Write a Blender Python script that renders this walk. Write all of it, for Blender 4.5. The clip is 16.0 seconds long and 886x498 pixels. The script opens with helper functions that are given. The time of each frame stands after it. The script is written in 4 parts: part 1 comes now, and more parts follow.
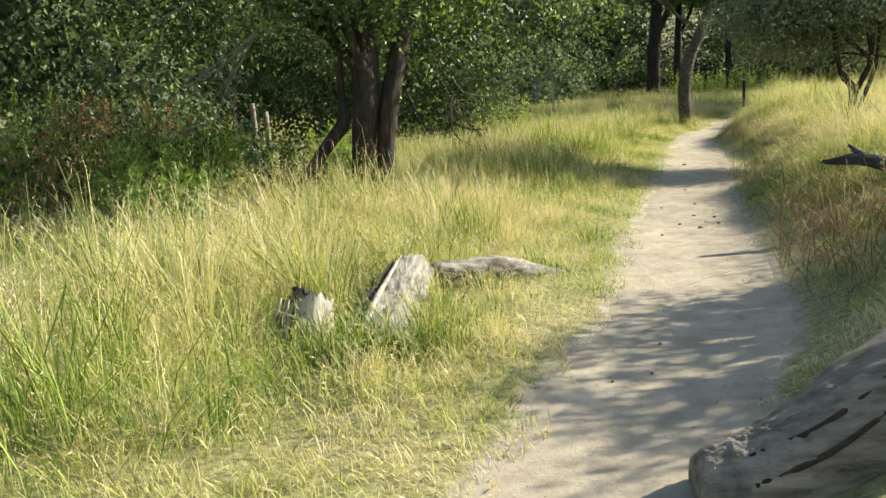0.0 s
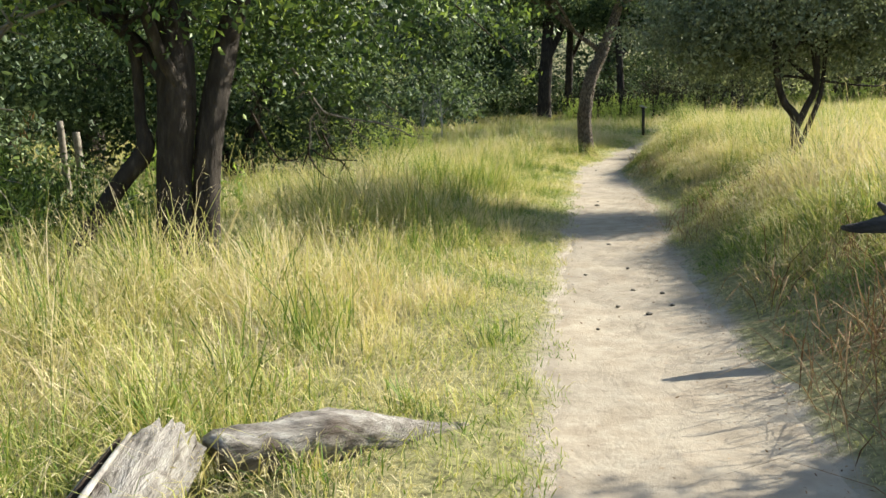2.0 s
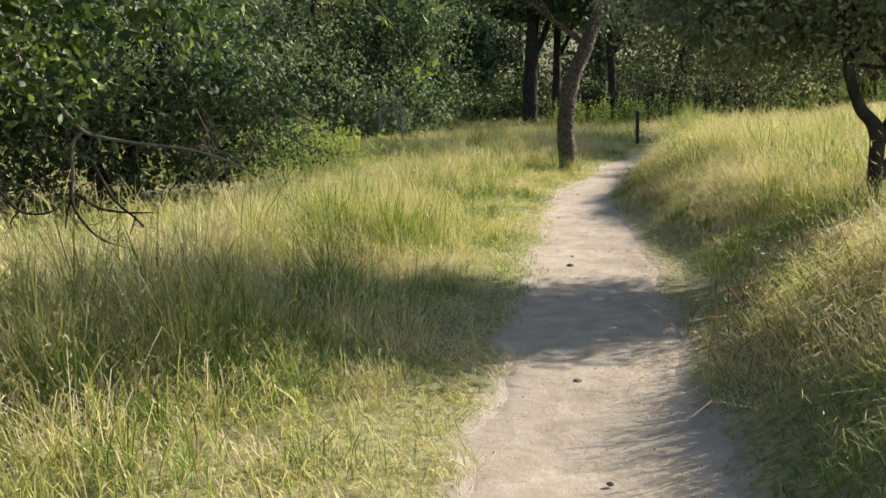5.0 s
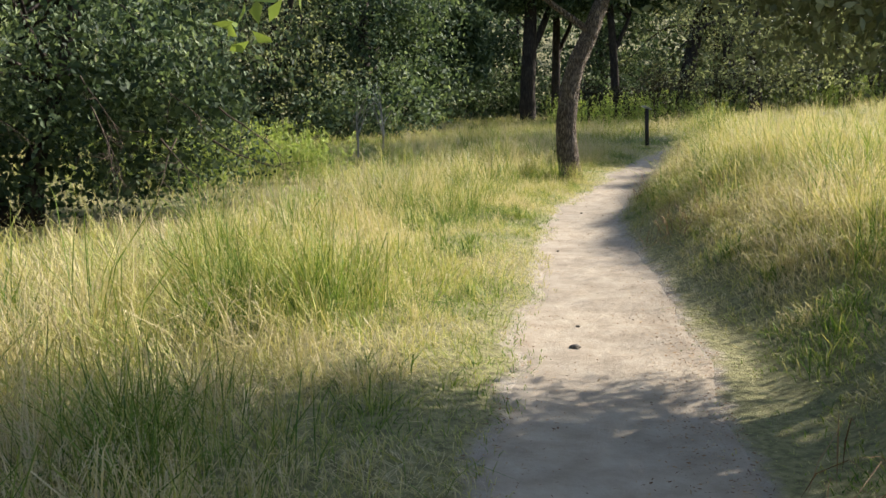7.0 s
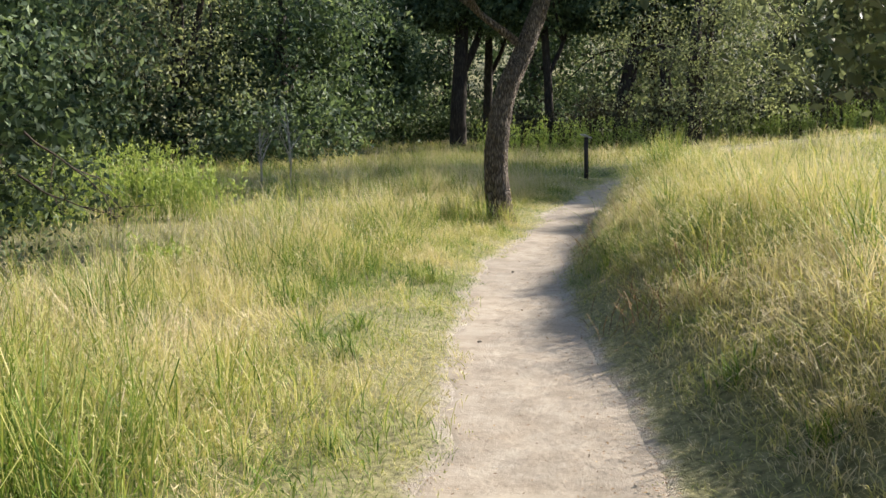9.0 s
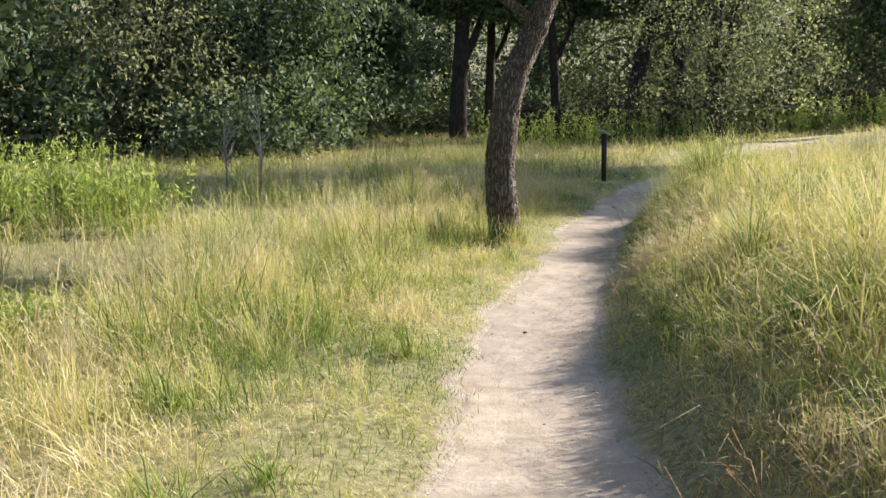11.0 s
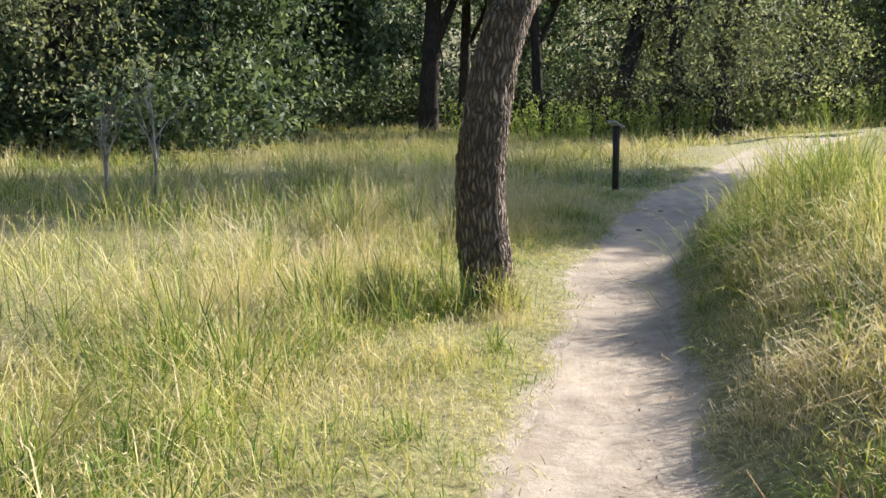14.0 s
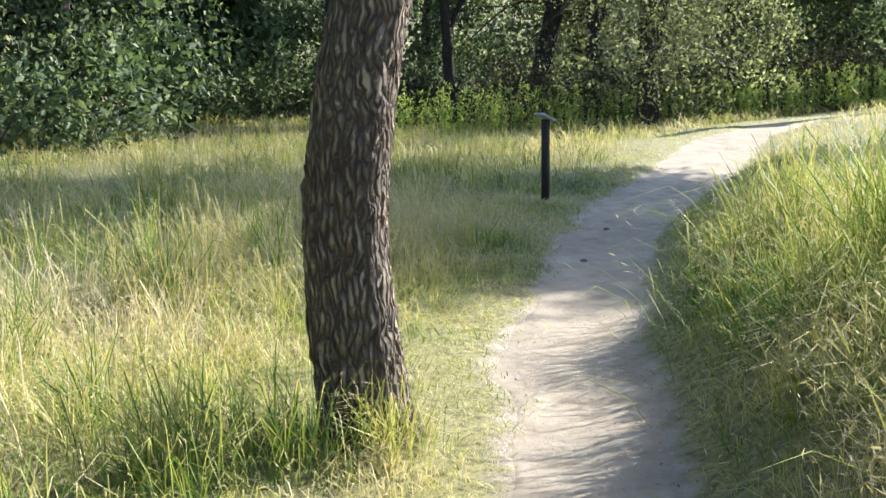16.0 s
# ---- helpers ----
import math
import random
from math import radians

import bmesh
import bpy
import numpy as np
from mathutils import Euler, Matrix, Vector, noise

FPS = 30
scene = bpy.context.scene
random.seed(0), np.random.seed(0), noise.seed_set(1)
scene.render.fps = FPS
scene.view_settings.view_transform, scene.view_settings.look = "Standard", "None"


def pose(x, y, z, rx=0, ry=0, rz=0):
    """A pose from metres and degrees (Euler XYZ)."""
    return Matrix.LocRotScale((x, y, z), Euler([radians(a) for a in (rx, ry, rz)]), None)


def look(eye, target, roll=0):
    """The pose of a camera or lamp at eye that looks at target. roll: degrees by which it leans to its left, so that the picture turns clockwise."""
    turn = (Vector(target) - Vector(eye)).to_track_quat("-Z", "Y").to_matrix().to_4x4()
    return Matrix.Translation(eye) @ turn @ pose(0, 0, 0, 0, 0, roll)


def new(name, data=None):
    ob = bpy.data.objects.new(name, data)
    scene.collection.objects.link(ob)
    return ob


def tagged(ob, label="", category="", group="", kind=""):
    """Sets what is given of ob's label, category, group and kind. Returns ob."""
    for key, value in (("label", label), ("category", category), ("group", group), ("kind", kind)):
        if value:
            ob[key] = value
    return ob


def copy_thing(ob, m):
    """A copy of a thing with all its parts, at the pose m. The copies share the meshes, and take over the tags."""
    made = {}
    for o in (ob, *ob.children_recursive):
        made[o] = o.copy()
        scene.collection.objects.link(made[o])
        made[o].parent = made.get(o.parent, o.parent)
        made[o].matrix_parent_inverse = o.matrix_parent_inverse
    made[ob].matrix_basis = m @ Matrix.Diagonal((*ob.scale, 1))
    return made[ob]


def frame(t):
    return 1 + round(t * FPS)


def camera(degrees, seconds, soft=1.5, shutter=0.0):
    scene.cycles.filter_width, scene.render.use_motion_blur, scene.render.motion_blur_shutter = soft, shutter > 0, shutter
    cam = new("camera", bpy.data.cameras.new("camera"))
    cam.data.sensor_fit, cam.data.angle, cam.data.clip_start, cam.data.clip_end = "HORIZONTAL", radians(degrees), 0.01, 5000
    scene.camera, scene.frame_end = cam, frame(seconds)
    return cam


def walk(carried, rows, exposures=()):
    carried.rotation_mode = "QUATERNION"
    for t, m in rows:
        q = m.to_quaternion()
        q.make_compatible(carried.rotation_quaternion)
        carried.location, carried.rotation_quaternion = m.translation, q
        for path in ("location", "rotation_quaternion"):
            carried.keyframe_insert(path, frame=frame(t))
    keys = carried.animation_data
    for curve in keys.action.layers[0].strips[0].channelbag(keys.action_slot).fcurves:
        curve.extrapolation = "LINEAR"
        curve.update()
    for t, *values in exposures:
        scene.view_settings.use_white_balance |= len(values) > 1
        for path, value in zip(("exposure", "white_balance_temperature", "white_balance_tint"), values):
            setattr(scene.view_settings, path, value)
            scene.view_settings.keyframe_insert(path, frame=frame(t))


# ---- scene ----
cam = camera(49.1, 16.0)
EXPOSURES = [(0, 1.32, 6650, 3), (1.5, 1.28, 6550, 6), (3, 1.32, 6000, 9), (4.5, 1.13, 6450, 14), (7.5, 1.2, 6300, 14), (9, 1.2, 6200, 15), (12, 1.42, 6250, 20), (14.5, 1.42, 6050, 16), (16, 1.74, 5850, 12)]
PATH = [
    (0, (0.029, 0.032, 1.35), (0.018, 2.004, 1.022), -2.7),
    (0.5, (0.081, 0.832, 1.329), (0.107, 2.807, 1.013), -2.0),
    (1, (0.184, 1.528, 1.329), (0.264, 3.502, 1.017), -1.7),
    (1.5, (0.255, 2.226, 1.325), (0.347, 4.2, 1.017), -1.5),
    (2, (0.387, 2.955, 1.314), (0.606, 4.922, 1.022), -1.4),
    (2.5, (0.608, 3.665, 1.333), (0.972, 5.613, 1.064), -1.0),
    (3, (0.889, 4.381, 1.338), (1.434, 6.291, 1.102), 0.2),
    (3.5, (1.177, 5.03, 1.37), (1.713, 6.94, 1.123), -0.6),
    (4, (1.386, 5.781, 1.376), (1.87, 7.704, 1.114), -0.6),
    (4.5, (1.587, 6.433, 1.376), (1.89, 8.389, 1.09), -1.6),
    (5, (1.746, 7.162, 1.346), (1.975, 9.128, 1.06), -1.9),
    (7.5, (2.614, 10.595, 1.37), (2.843, 12.56, 1.075), -2.1),
    (8, (2.792, 11.246, 1.411), (3.046, 13.208, 1.114), -1.7),
    (8.5, (2.932, 11.826, 1.447), (3.278, 13.778, 1.185), -1.3),
    (9, (3.116, 12.481, 1.406), (3.483, 14.431, 1.155), -1.1),
    (11.5, (3.884, 15.924, 1.476), (4.25, 17.872, 1.203), -0.7),
    (12, (4.035, 16.662, 1.447), (4.5, 18.594, 1.227), -0.0),
    (12.5, (4.27, 17.331, 1.427), (4.734, 19.262, 1.192), -0.7),
    (13, (4.432, 18.099, 1.429), (4.888, 20.029, 1.17), -0.6),
    (13.5, (4.632, 18.777, 1.408), (5.072, 20.709, 1.139), -0.6),
    (14, (4.788, 19.497, 1.377), (5.204, 21.432, 1.089), -0.4),
    (14.5, (4.992, 20.201, 1.349), (5.479, 22.117, 1.047), -0.4),
    (15, (5.162, 20.883, 1.338), (5.656, 22.797, 1.032), -0.5),
    (15.5, (5.38, 21.5, 1.36), (5.925, 23.397, 1.039), -0.6),
    (16, (5.658, 22.097, 1.392), (6.24, 23.985, 1.079), -0.8),
]
walk(cam, [(t, look(eye, target, roll)) for t, eye, target, roll in PATH], EXPOSURES)

# ---- light: a low sun ahead and to the right of the walk, clear sky ----
SUN_UP, SUN_SIDE = 29.0, 20.0  # elevation, and degrees from +x towards +y
sun_dir = Vector((math.cos(radians(SUN_UP)) * math.cos(radians(SUN_SIDE)),
                  math.cos(radians(SUN_UP)) * math.sin(radians(SUN_SIDE)), math.sin(radians(SUN_UP))))
world = bpy.data.worlds.new("world")
scene.world = world
world.use_nodes = True
sky = world.node_tree.nodes.new("ShaderNodeTexSky")
sky.sky_type, sky.sun_disc = "NISHITA", False
sky.sun_elevation, sky.sun_rotation = radians(SUN_UP), radians(90 - SUN_SIDE)
world.node_tree.links.new(sky.outputs[0], world.node_tree.nodes["Background"].inputs[0])
world.node_tree.nodes["Background"].inputs[1].default_value = 0.1
sun = new("sun", bpy.data.lights.new("sun", "SUN"))
sun.data.energy, sun.data.angle, sun.data.color = 5.0, radians(0.6), (1.0, 0.93, 0.8)
sun.matrix_world = look(sun_dir * 60, (0, 0, 0))

rng = np.random.default_rng(7)


# ---- materials ----
def shader(name):
    m = bpy.data.materials.new(name)
    m.use_nodes = True
    nt = m.node_tree
    nt.nodes.clear()
    return m, nt


def node(nt, kind, **inputs):
    n = nt.nodes.new(kind)
    for k, v in inputs.items():
        n.inputs[k.replace("_", " ")].default_value = v
    return n


def ramp(nt, source, stops):
    n = nt.nodes.new("ShaderNodeValToRGB")
    els = n.color_ramp.elements
    while len(els) < len(stops):
        els.new(0.5)
    for e, (at, col) in zip(els, stops):
        e.position, e.color = at, (*col, 1)
    nt.links.new(source, n.inputs[0])
    return n.outputs[0]


def noise_out(nt, scale, detail=4, rough=0.6, stretch=None):
    tc = nt.nodes.new("ShaderNodeTexCoord")
    n = node(nt, "ShaderNodeTexNoise", Scale=scale, Detail=detail, Roughness=rough)
    if stretch:
        mp = node(nt, "ShaderNodeMapping", Scale=stretch)
        nt.links.new(tc.outputs["Object"], mp.inputs[0])
        nt.links.new(mp.outputs[0], n.inputs[0])
    else:
        nt.links.new(tc.outputs["Object"], n.inputs[0])
    return n.outputs[0]


def mixed(nt, fac, a, b, blend="MIX"):
    n = nt.nodes.new("ShaderNodeMix")
    n.data_type, n.blend_type = "RGBA", blend
    if isinstance(fac, float):
        n.inputs[0].default_value = fac
    else:
        nt.links.new(fac, n.inputs[0])
    for i, v in ((6, a), (7, b)):
        if isinstance(v, tuple):
            n.inputs[i].default_value = (*v, 1)
        else:
            nt.links.new(v, n.inputs[i])
    return n.outputs[2]


def solid(name, stops, scale, rough=0.9, bump=0.4, bump_scale=None, dist=0.02, stretch=None, spots=None):
    """An opaque surface: a noise-driven ramp, a coarser tint over it, and a bump."""
    m, nt = shader(name)
    col = ramp(nt, noise_out(nt, scale, 6, 0.65, stretch), stops)
    coarse = ramp(nt, noise_out(nt, scale * 0.13, 3), [(0.3, (0.75, 0.75, 0.75)), (0.7, (1.12, 1.1, 1.05))])
    col = mixed(nt, 0.8, col, coarse, "MULTIPLY")
    if spots:
        col = mixed(nt, ramp(nt, noise_out(nt, spots[0], 3), [(0.55, (0, 0, 0)), (0.7, (1, 1, 1))]), col, spots[1])
    b = node(nt, "ShaderNodeBsdfPrincipled", Roughness=rough)
    b.inputs["Specular IOR Level"].default_value = 0.2
    bp = node(nt, "ShaderNodeBump", Strength=bump, Distance=dist)
    nt.links.new(noise_out(nt, bump_scale or scale, 8, 0.7, stretch), bp.inputs["Height"])
    nt.links.new(bp.outputs[0], b.inputs["Normal"])
    nt.links.new(col, b.inputs["Base Color"])
    out = nt.nodes.new("ShaderNodeOutputMaterial")
    nt.links.new(b.outputs[0], out.inputs[0])
    return m


def leafy(name, stops, through_light=0.4, rough=0.5, gloss=0.3):
    """Thin leaves or blades: coloured by their own tone, with light shining through."""
    m, nt = shader(name)
    at = nt.nodes.new("ShaderNodeAttribute")
    at.attribute_name = "tone"
    col = ramp(nt, at.outputs["Fac"], stops)
    fine = ramp(nt, noise_out(nt, 9.0, 3), [(0.3, (0.8, 0.8, 0.8)), (0.7, (1.15, 1.15, 1.1))])
    col = mixed(nt, 0.7, col, fine, "MULTIPLY")
    b = node(nt, "ShaderNodeBsdfPrincipled", Roughness=rough)
    b.inputs["Specular IOR Level"].default_value = gloss
    tr = node(nt, "ShaderNodeBsdfTranslucent")
    nt.links.new(col, b.inputs["Base Color"])
    nt.links.new(mixed(nt, 1.0, col, (1.15, 1.15, 0.75), "MULTIPLY"), tr.inputs[0])
    mx = nt.nodes.new("ShaderNodeMixShader")
    mx.inputs[0].default_value = through_light
    nt.links.new(b.outputs[0], mx.inputs[1])
    nt.links.new(tr.outputs[0], mx.inputs[2])
    out = nt.nodes.new("ShaderNodeOutputMaterial")
    nt.links.new(mx.outputs[0], out.inputs[0])
    return m


DIRT = [(0.25, (0.26, 0.213, 0.155)), (0.5, (0.365, 0.31, 0.237)), (0.75, (0.44, 0.385, 0.30))]
M_DIRT = solid("dry_dirt", DIRT, 5, 0.95, 0.45, 18, 0.025, spots=(2.6, (0.29, 0.235, 0.17)))


def verge_soil():
    """Dark soil and thatch that gives way to bare dirt beside the path."""
    m, nt = shader("soil_and_thatch")
    soil = ramp(nt, noise_out(nt, 22, 6), [(0.3, (0.10, 0.09, 0.035)), (0.5, (0.23, 0.215, 0.085)), (0.7, (0.36, 0.32, 0.15))])
    dirt = ramp(nt, noise_out(nt, 5, 6), DIRT)
    at = nt.nodes.new("ShaderNodeAttribute")
    at.attribute_name = "tone"
    add = node(nt, "ShaderNodeMath")
    add.operation = "ADD"
    nt.links.new(at.outputs["Fac"], add.inputs[0])
    nt.links.new(noise_out(nt, 6, 5, 0.7), add.inputs[1])
    half = node(nt, "ShaderNodeMath")
    half.operation = "MULTIPLY"
    half.inputs[1].default_value = 0.55
    nt.links.new(add.outputs[0], half.inputs[0])
    col = mixed(nt, ramp(nt, half.outputs[0], [(0.6, (0, 0, 0)), (0.78, (1, 1, 1))]), soil, dirt)
    b = node(nt, "ShaderNodeBsdfPrincipled", Roughness=0.95)
    bp = node(nt, "ShaderNodeBump", Strength=0.8, Distance=0.03)
    nt.links.new(noise_out(nt, 30, 8, 0.7), bp.inputs["Height"])
    nt.links.new(bp.outputs[0], b.inputs["Normal"])
    nt.links.new(col, b.inputs["Base Color"])
    nt.links.new(b.outputs[0], nt.nodes.new("ShaderNodeOutputMaterial").inputs[0])
    return m


M_SOIL = verge_soil()
M_GRASS = leafy("meadow_grass", [(0.0, (0.07, 0.14, 0.024)), (0.28, (0.19, 0.27, 0.05)), (0.52, (0.43, 0.425, 0.135)), (0.76, (0.57, 0.50, 0.235)), (1.0, (0.66, 0.56, 0.385))], 0.3, 0.6, 0.2)


def furrowed(name, ridge, furrow, scale=13.0):
    """Bark in long plates with deep cracks between them."""
    m, nt = shader(name)
    tc = nt.nodes.new("ShaderNodeTexCoord")
    warp = node(nt, "ShaderNodeTexNoise", Scale=5.0, Detail=4.0)
    nt.links.new(tc.outputs["Object"], warp.inputs[0])
    add = nt.nodes.new("ShaderNodeVectorMath")
    add.operation = "MULTIPLY_ADD"
    nt.links.new(warp.outputs["Color"], add.inputs[0])
    add.inputs[1].default_value = (0.085, 0.085, 0.085)
    nt.links.new(tc.outputs["Object"], add.inputs[2])
    mp = node(nt, "ShaderNodeMapping", Scale=(1.0, 1.0, 0.16))
    nt.links.new(add.outputs[0], mp.inputs[0])
    vo = node(nt, "ShaderNodeTexVoronoi", Scale=scale * 3.1)
    vo.feature = "DISTANCE_TO_EDGE"
    nt.links.new(mp.outputs[0], vo.inputs[0])
    plate = ramp(nt, vo.outputs["Distance"], [(0.0, (0, 0, 0)), (0.32, (1, 1, 1))])
    grain = ramp(nt, noise_out(nt, 30, 6, 0.7, (1, 1, 0.3)), [(0.3, (0.6, 0.6, 0.6)), (0.7, (1.25, 1.22, 1.18))])
    col = mixed(nt, 0.9, mixed(nt, plate, furrow, ridge), grain, "MULTIPLY")
    moss = ramp(nt, noise_out(nt, 2.2, 4), [(0.45, (1.0, 1.0, 1.0)), (0.7, (0.72, 0.68, 0.62))])
    col = mixed(nt, 0.8, col, moss, "MULTIPLY")
    b = node(nt, "ShaderNodeBsdfPrincipled", Roughness=0.9)
    bp = node(nt, "ShaderNodeBump", Strength=1.0, Distance=0.05)
    nt.links.new(plate, bp.inputs["Height"])
    b2 = node(nt, "ShaderNodeBump", Strength=0.6, Distance=0.015)
    nt.links.new(noise_out(nt, 40, 6, 0.7), b2.inputs["Height"])
    nt.links.new(bp.outputs[0], b2.inputs["Normal"])
    nt.links.new(b2.outputs[0], b.inputs["Normal"])
    nt.links.new(col, b.inputs["Base Color"])
    nt.links.new(b.outputs[0], nt.nodes.new("ShaderNodeOutputMaterial").inputs[0])
    return m


M_FURROW = furrowed("furrowed_brown_bark", (0.33, 0.265, 0.195), (0.075, 0.054, 0.037))
M_DARKBARK = solid("dark_bark", [(0.3, (0.022, 0.018, 0.015)), (0.55, (0.055, 0.045, 0.037)), (0.75, (0.12, 0.10, 0.083))], 14, 0.9, 1.0, 16, 0.05, (1, 1, 0.25))
M_GREYWOOD = solid("weathered_wood", [(0.3, (0.14, 0.125, 0.11)), (0.5, (0.38, 0.355, 0.32)), (0.72, (0.58, 0.55, 0.50))], 10, 0.85, 0.9, 16, 0.03, (1, 1, 0.25),
                   spots=(6.0, (0.10, 0.085, 0.07)))
M_SPLIT = solid("split_grey_wood", [(0.32, (0.07, 0.06, 0.05)), (0.46, (0.30, 0.275, 0.245)), (0.7, (0.52, 0.49, 0.445))], 26, 0.85, 1.0, 30, 0.05, (1, 0.13, 1), spots=(7.0, (0.09, 0.07, 0.055)))
M_SPLITLOG = solid("grey_log_wood", [(0.3, (0.07, 0.06, 0.05)), (0.48, (0.27, 0.24, 0.21)), (0.72, (0.52, 0.49, 0.44))], 20, 0.85, 1.0, 24, 0.05, (0.25, 0.6, 1), spots=(4.0, (0.12, 0.085, 0.06)))
M_LOG = solid("fallen_log_wood", [(0.3, (0.13, 0.11, 0.09)), (0.5, (0.33, 0.285, 0.235)), (0.72, (0.54, 0.48, 0.40))], 20, 0.85, 1.0, 26, 0.05, (0.14, 1, 1), spots=(3.0, (0.22, 0.18, 0.14)))
M_BOUGH = solid("grey_dead_bough", [(0.3, (0.03, 0.028, 0.027)), (0.55, (0.085, 0.08, 0.078)), (0.78, (0.19, 0.18, 0.17))], 18, 0.85, 1.0, 24, 0.04, (0.25, 1, 1))
M_ROT = solid("rotten_heartwood", [(0.3, (0.03, 0.025, 0.02)), (0.6, (0.09, 0.065, 0.045)), (0.8, (0.2, 0.15, 0.1))], 18, 0.95, 1.0, 20, 0.04)
M_POST = solid("dark_post_wood", [(0.3, (0.025, 0.02, 0.017)), (0.6, (0.055, 0.045, 0.038)), (0.8, (0.10, 0.08, 0.07))], 30, 0.8, 0.5, 40, 0.01, (1, 1, 0.2))
M_TWIG = solid("bare_twig", [(0.3, (0.13, 0.11, 0.09)), (0.7, (0.30, 0.27, 0.23))], 20, 0.85, 0.4)
M_DARKTWIG = solid("dark_twig", [(0.3, (0.03, 0.022, 0.016)), (0.7, (0.10, 0.075, 0.055))], 20, 0.85, 0.4)
M_STONE = solid("pebble_stone", [(0.3, (0.07, 0.06, 0.05)), (0.7, (0.25, 0.22, 0.18))], 40, 0.9, 0.5)
M_PLATE = solid("sign_plate", [(0.3, (0.35, 0.36, 0.36)), (0.7, (0.55, 0.56, 0.56))], 12, 0.5, 0.1)
M_OAK = leafy("bright_green_leaves", [(0.0, (0.02, 0.042, 0.014)), (0.45, (0.06, 0.10, 0.03)), (0.8, (0.14, 0.205, 0.055)), (1.0, (0.30, 0.39, 0.09))], 0.32, 0.5, 0.38)
M_OLIVE = leafy("grey_green_leaves", [(0.0, (0.085, 0.105, 0.065)), (0.5, (0.18, 0.21, 0.13)), (1.0, (0.34, 0.37, 0.25))], 0.34, 0.5, 0.3)
M_FOREST = leafy("wood_edge_leaves", [(0.0, (0.03, 0.052, 0.028)), (0.45, (0.098, 0.14, 0.07)), (0.85, (0.18, 0.235, 0.125)), (1.0, (0.30, 0.36, 0.20))], 0.36, 0.6, 0.22)
M_WILLOW = leafy("pale_willow_leaves", [(0.0, (0.075, 0.09, 0.05)), (0.5, (0.17, 0.19, 0.105)), (1.0, (0.33, 0.35, 0.21))], 0.5, 0.6, 0.2)
M_WEED = leafy("weed_leaves", [(0.0, (0.09, 0.15, 0.03)), (0.5, (0.20, 0.30, 0.06)), (1.0, (0.37, 0.43, 0.13))], 0.45, 0.5, 0.3)
# brownish brush leaves with the understory's shade put into their colour
M_BRUSH = leafy("shade_toned_brush_leaves", [(0.0, (0.05, 0.045, 0.03)), (0.5, (0.10, 0.095, 0.055)), (1.0, (0.19, 0.185, 0.10))], 0.3, 0.7, 0.15)
M_LITTER = leafy("dry_leaf_litter", [(0.0, (0.10, 0.05, 0.025)), (0.5, (0.26, 0.15, 0.075)), (1.0, (0.42, 0.30, 0.17))], 0.1, 0.8, 0.1)


# ---- mesh helpers ----
class Soup:
    """Vertices, triangles and tones gathered in numpy and made into one mesh."""

    def __init__(self):
        self.v, self.f, self.t, self.n = [], [], [], 0

    def add(self, v, f, tone=0.5):
        v = np.asarray(v, float).reshape(-1, 3)
        self.v.append(v)
        self.f.append(np.asarray(f, int).reshape(-1, 3) + self.n)
        self.t.append(np.broadcast_to(np.asarray(tone, float), (len(v),)))
        self.n += len(v)

    def mesh(self, name, smooth=False):
        v, f, t = np.concatenate(self.v), np.concatenate(self.f), np.concatenate(self.t)
        me = bpy.data.meshes.new(name)
        me.vertices.add(len(v))
        me.vertices.foreach_set("co", v.astype(np.float32).ravel())
        me.loops.add(f.size)
        me.loops.foreach_set("vertex_index", f.astype(np.int32).ravel())
        me.polygons.add(len(f))
        me.polygons.foreach_set("loop_start", np.arange(0, f.size, 3, dtype=np.int32))
        if smooth:
            me.polygons.foreach_set("use_smooth", np.ones(len(f), dtype=bool))
        me.update(calc_edges=True)
        me.attributes.new("tone", "FLOAT", "POINT").data.foreach_set("value", t.astype(np.float32))
        return me


def part(name, soup, material, parent=None, label="", smooth=False):
    ob = new(name, soup.mesh(name, smooth))
    ob.data.materials.append(material)
    if parent is not None:
        ob.parent = parent
        ob.matrix_parent_inverse = parent.matrix_basis.inverted()
    return tagged(ob, label)


def holder(name, at, label, category, group="", kind=""):
    ob = new(name)
    ob.empty_display_size = 0.2
    ob.matrix_basis = Matrix.Translation(at)
    return tagged(ob, label, category, group, kind)


def smooth_line(pts, steps=6):
    """Catmull-Rom through points (x, y, z, radius)."""
    p = np.asarray(pts, float)
    p = np.vstack([2 * p[0] - p[1], p, 2 * p[-1] - p[-2]])
    out = []
    for i in range(1, len(p) - 2):
        for k in range(steps):
            t = k / steps
            out.append(0.5 * (2 * p[i] + (p[i + 1] - p[i - 1]) * t + (2 * p[i - 1] - 5 * p[i] + 4 * p[i + 1] - p[i + 2]) * t * t
                              + (3 * p[i] - p[i - 1] - 3 * p[i + 1] + p[i + 2]) * t ** 3))
    out.append(p[-2])
    out = np.array(out)
    out[:, 3] = np.maximum(out[:, 3], 0.0015)
    return out


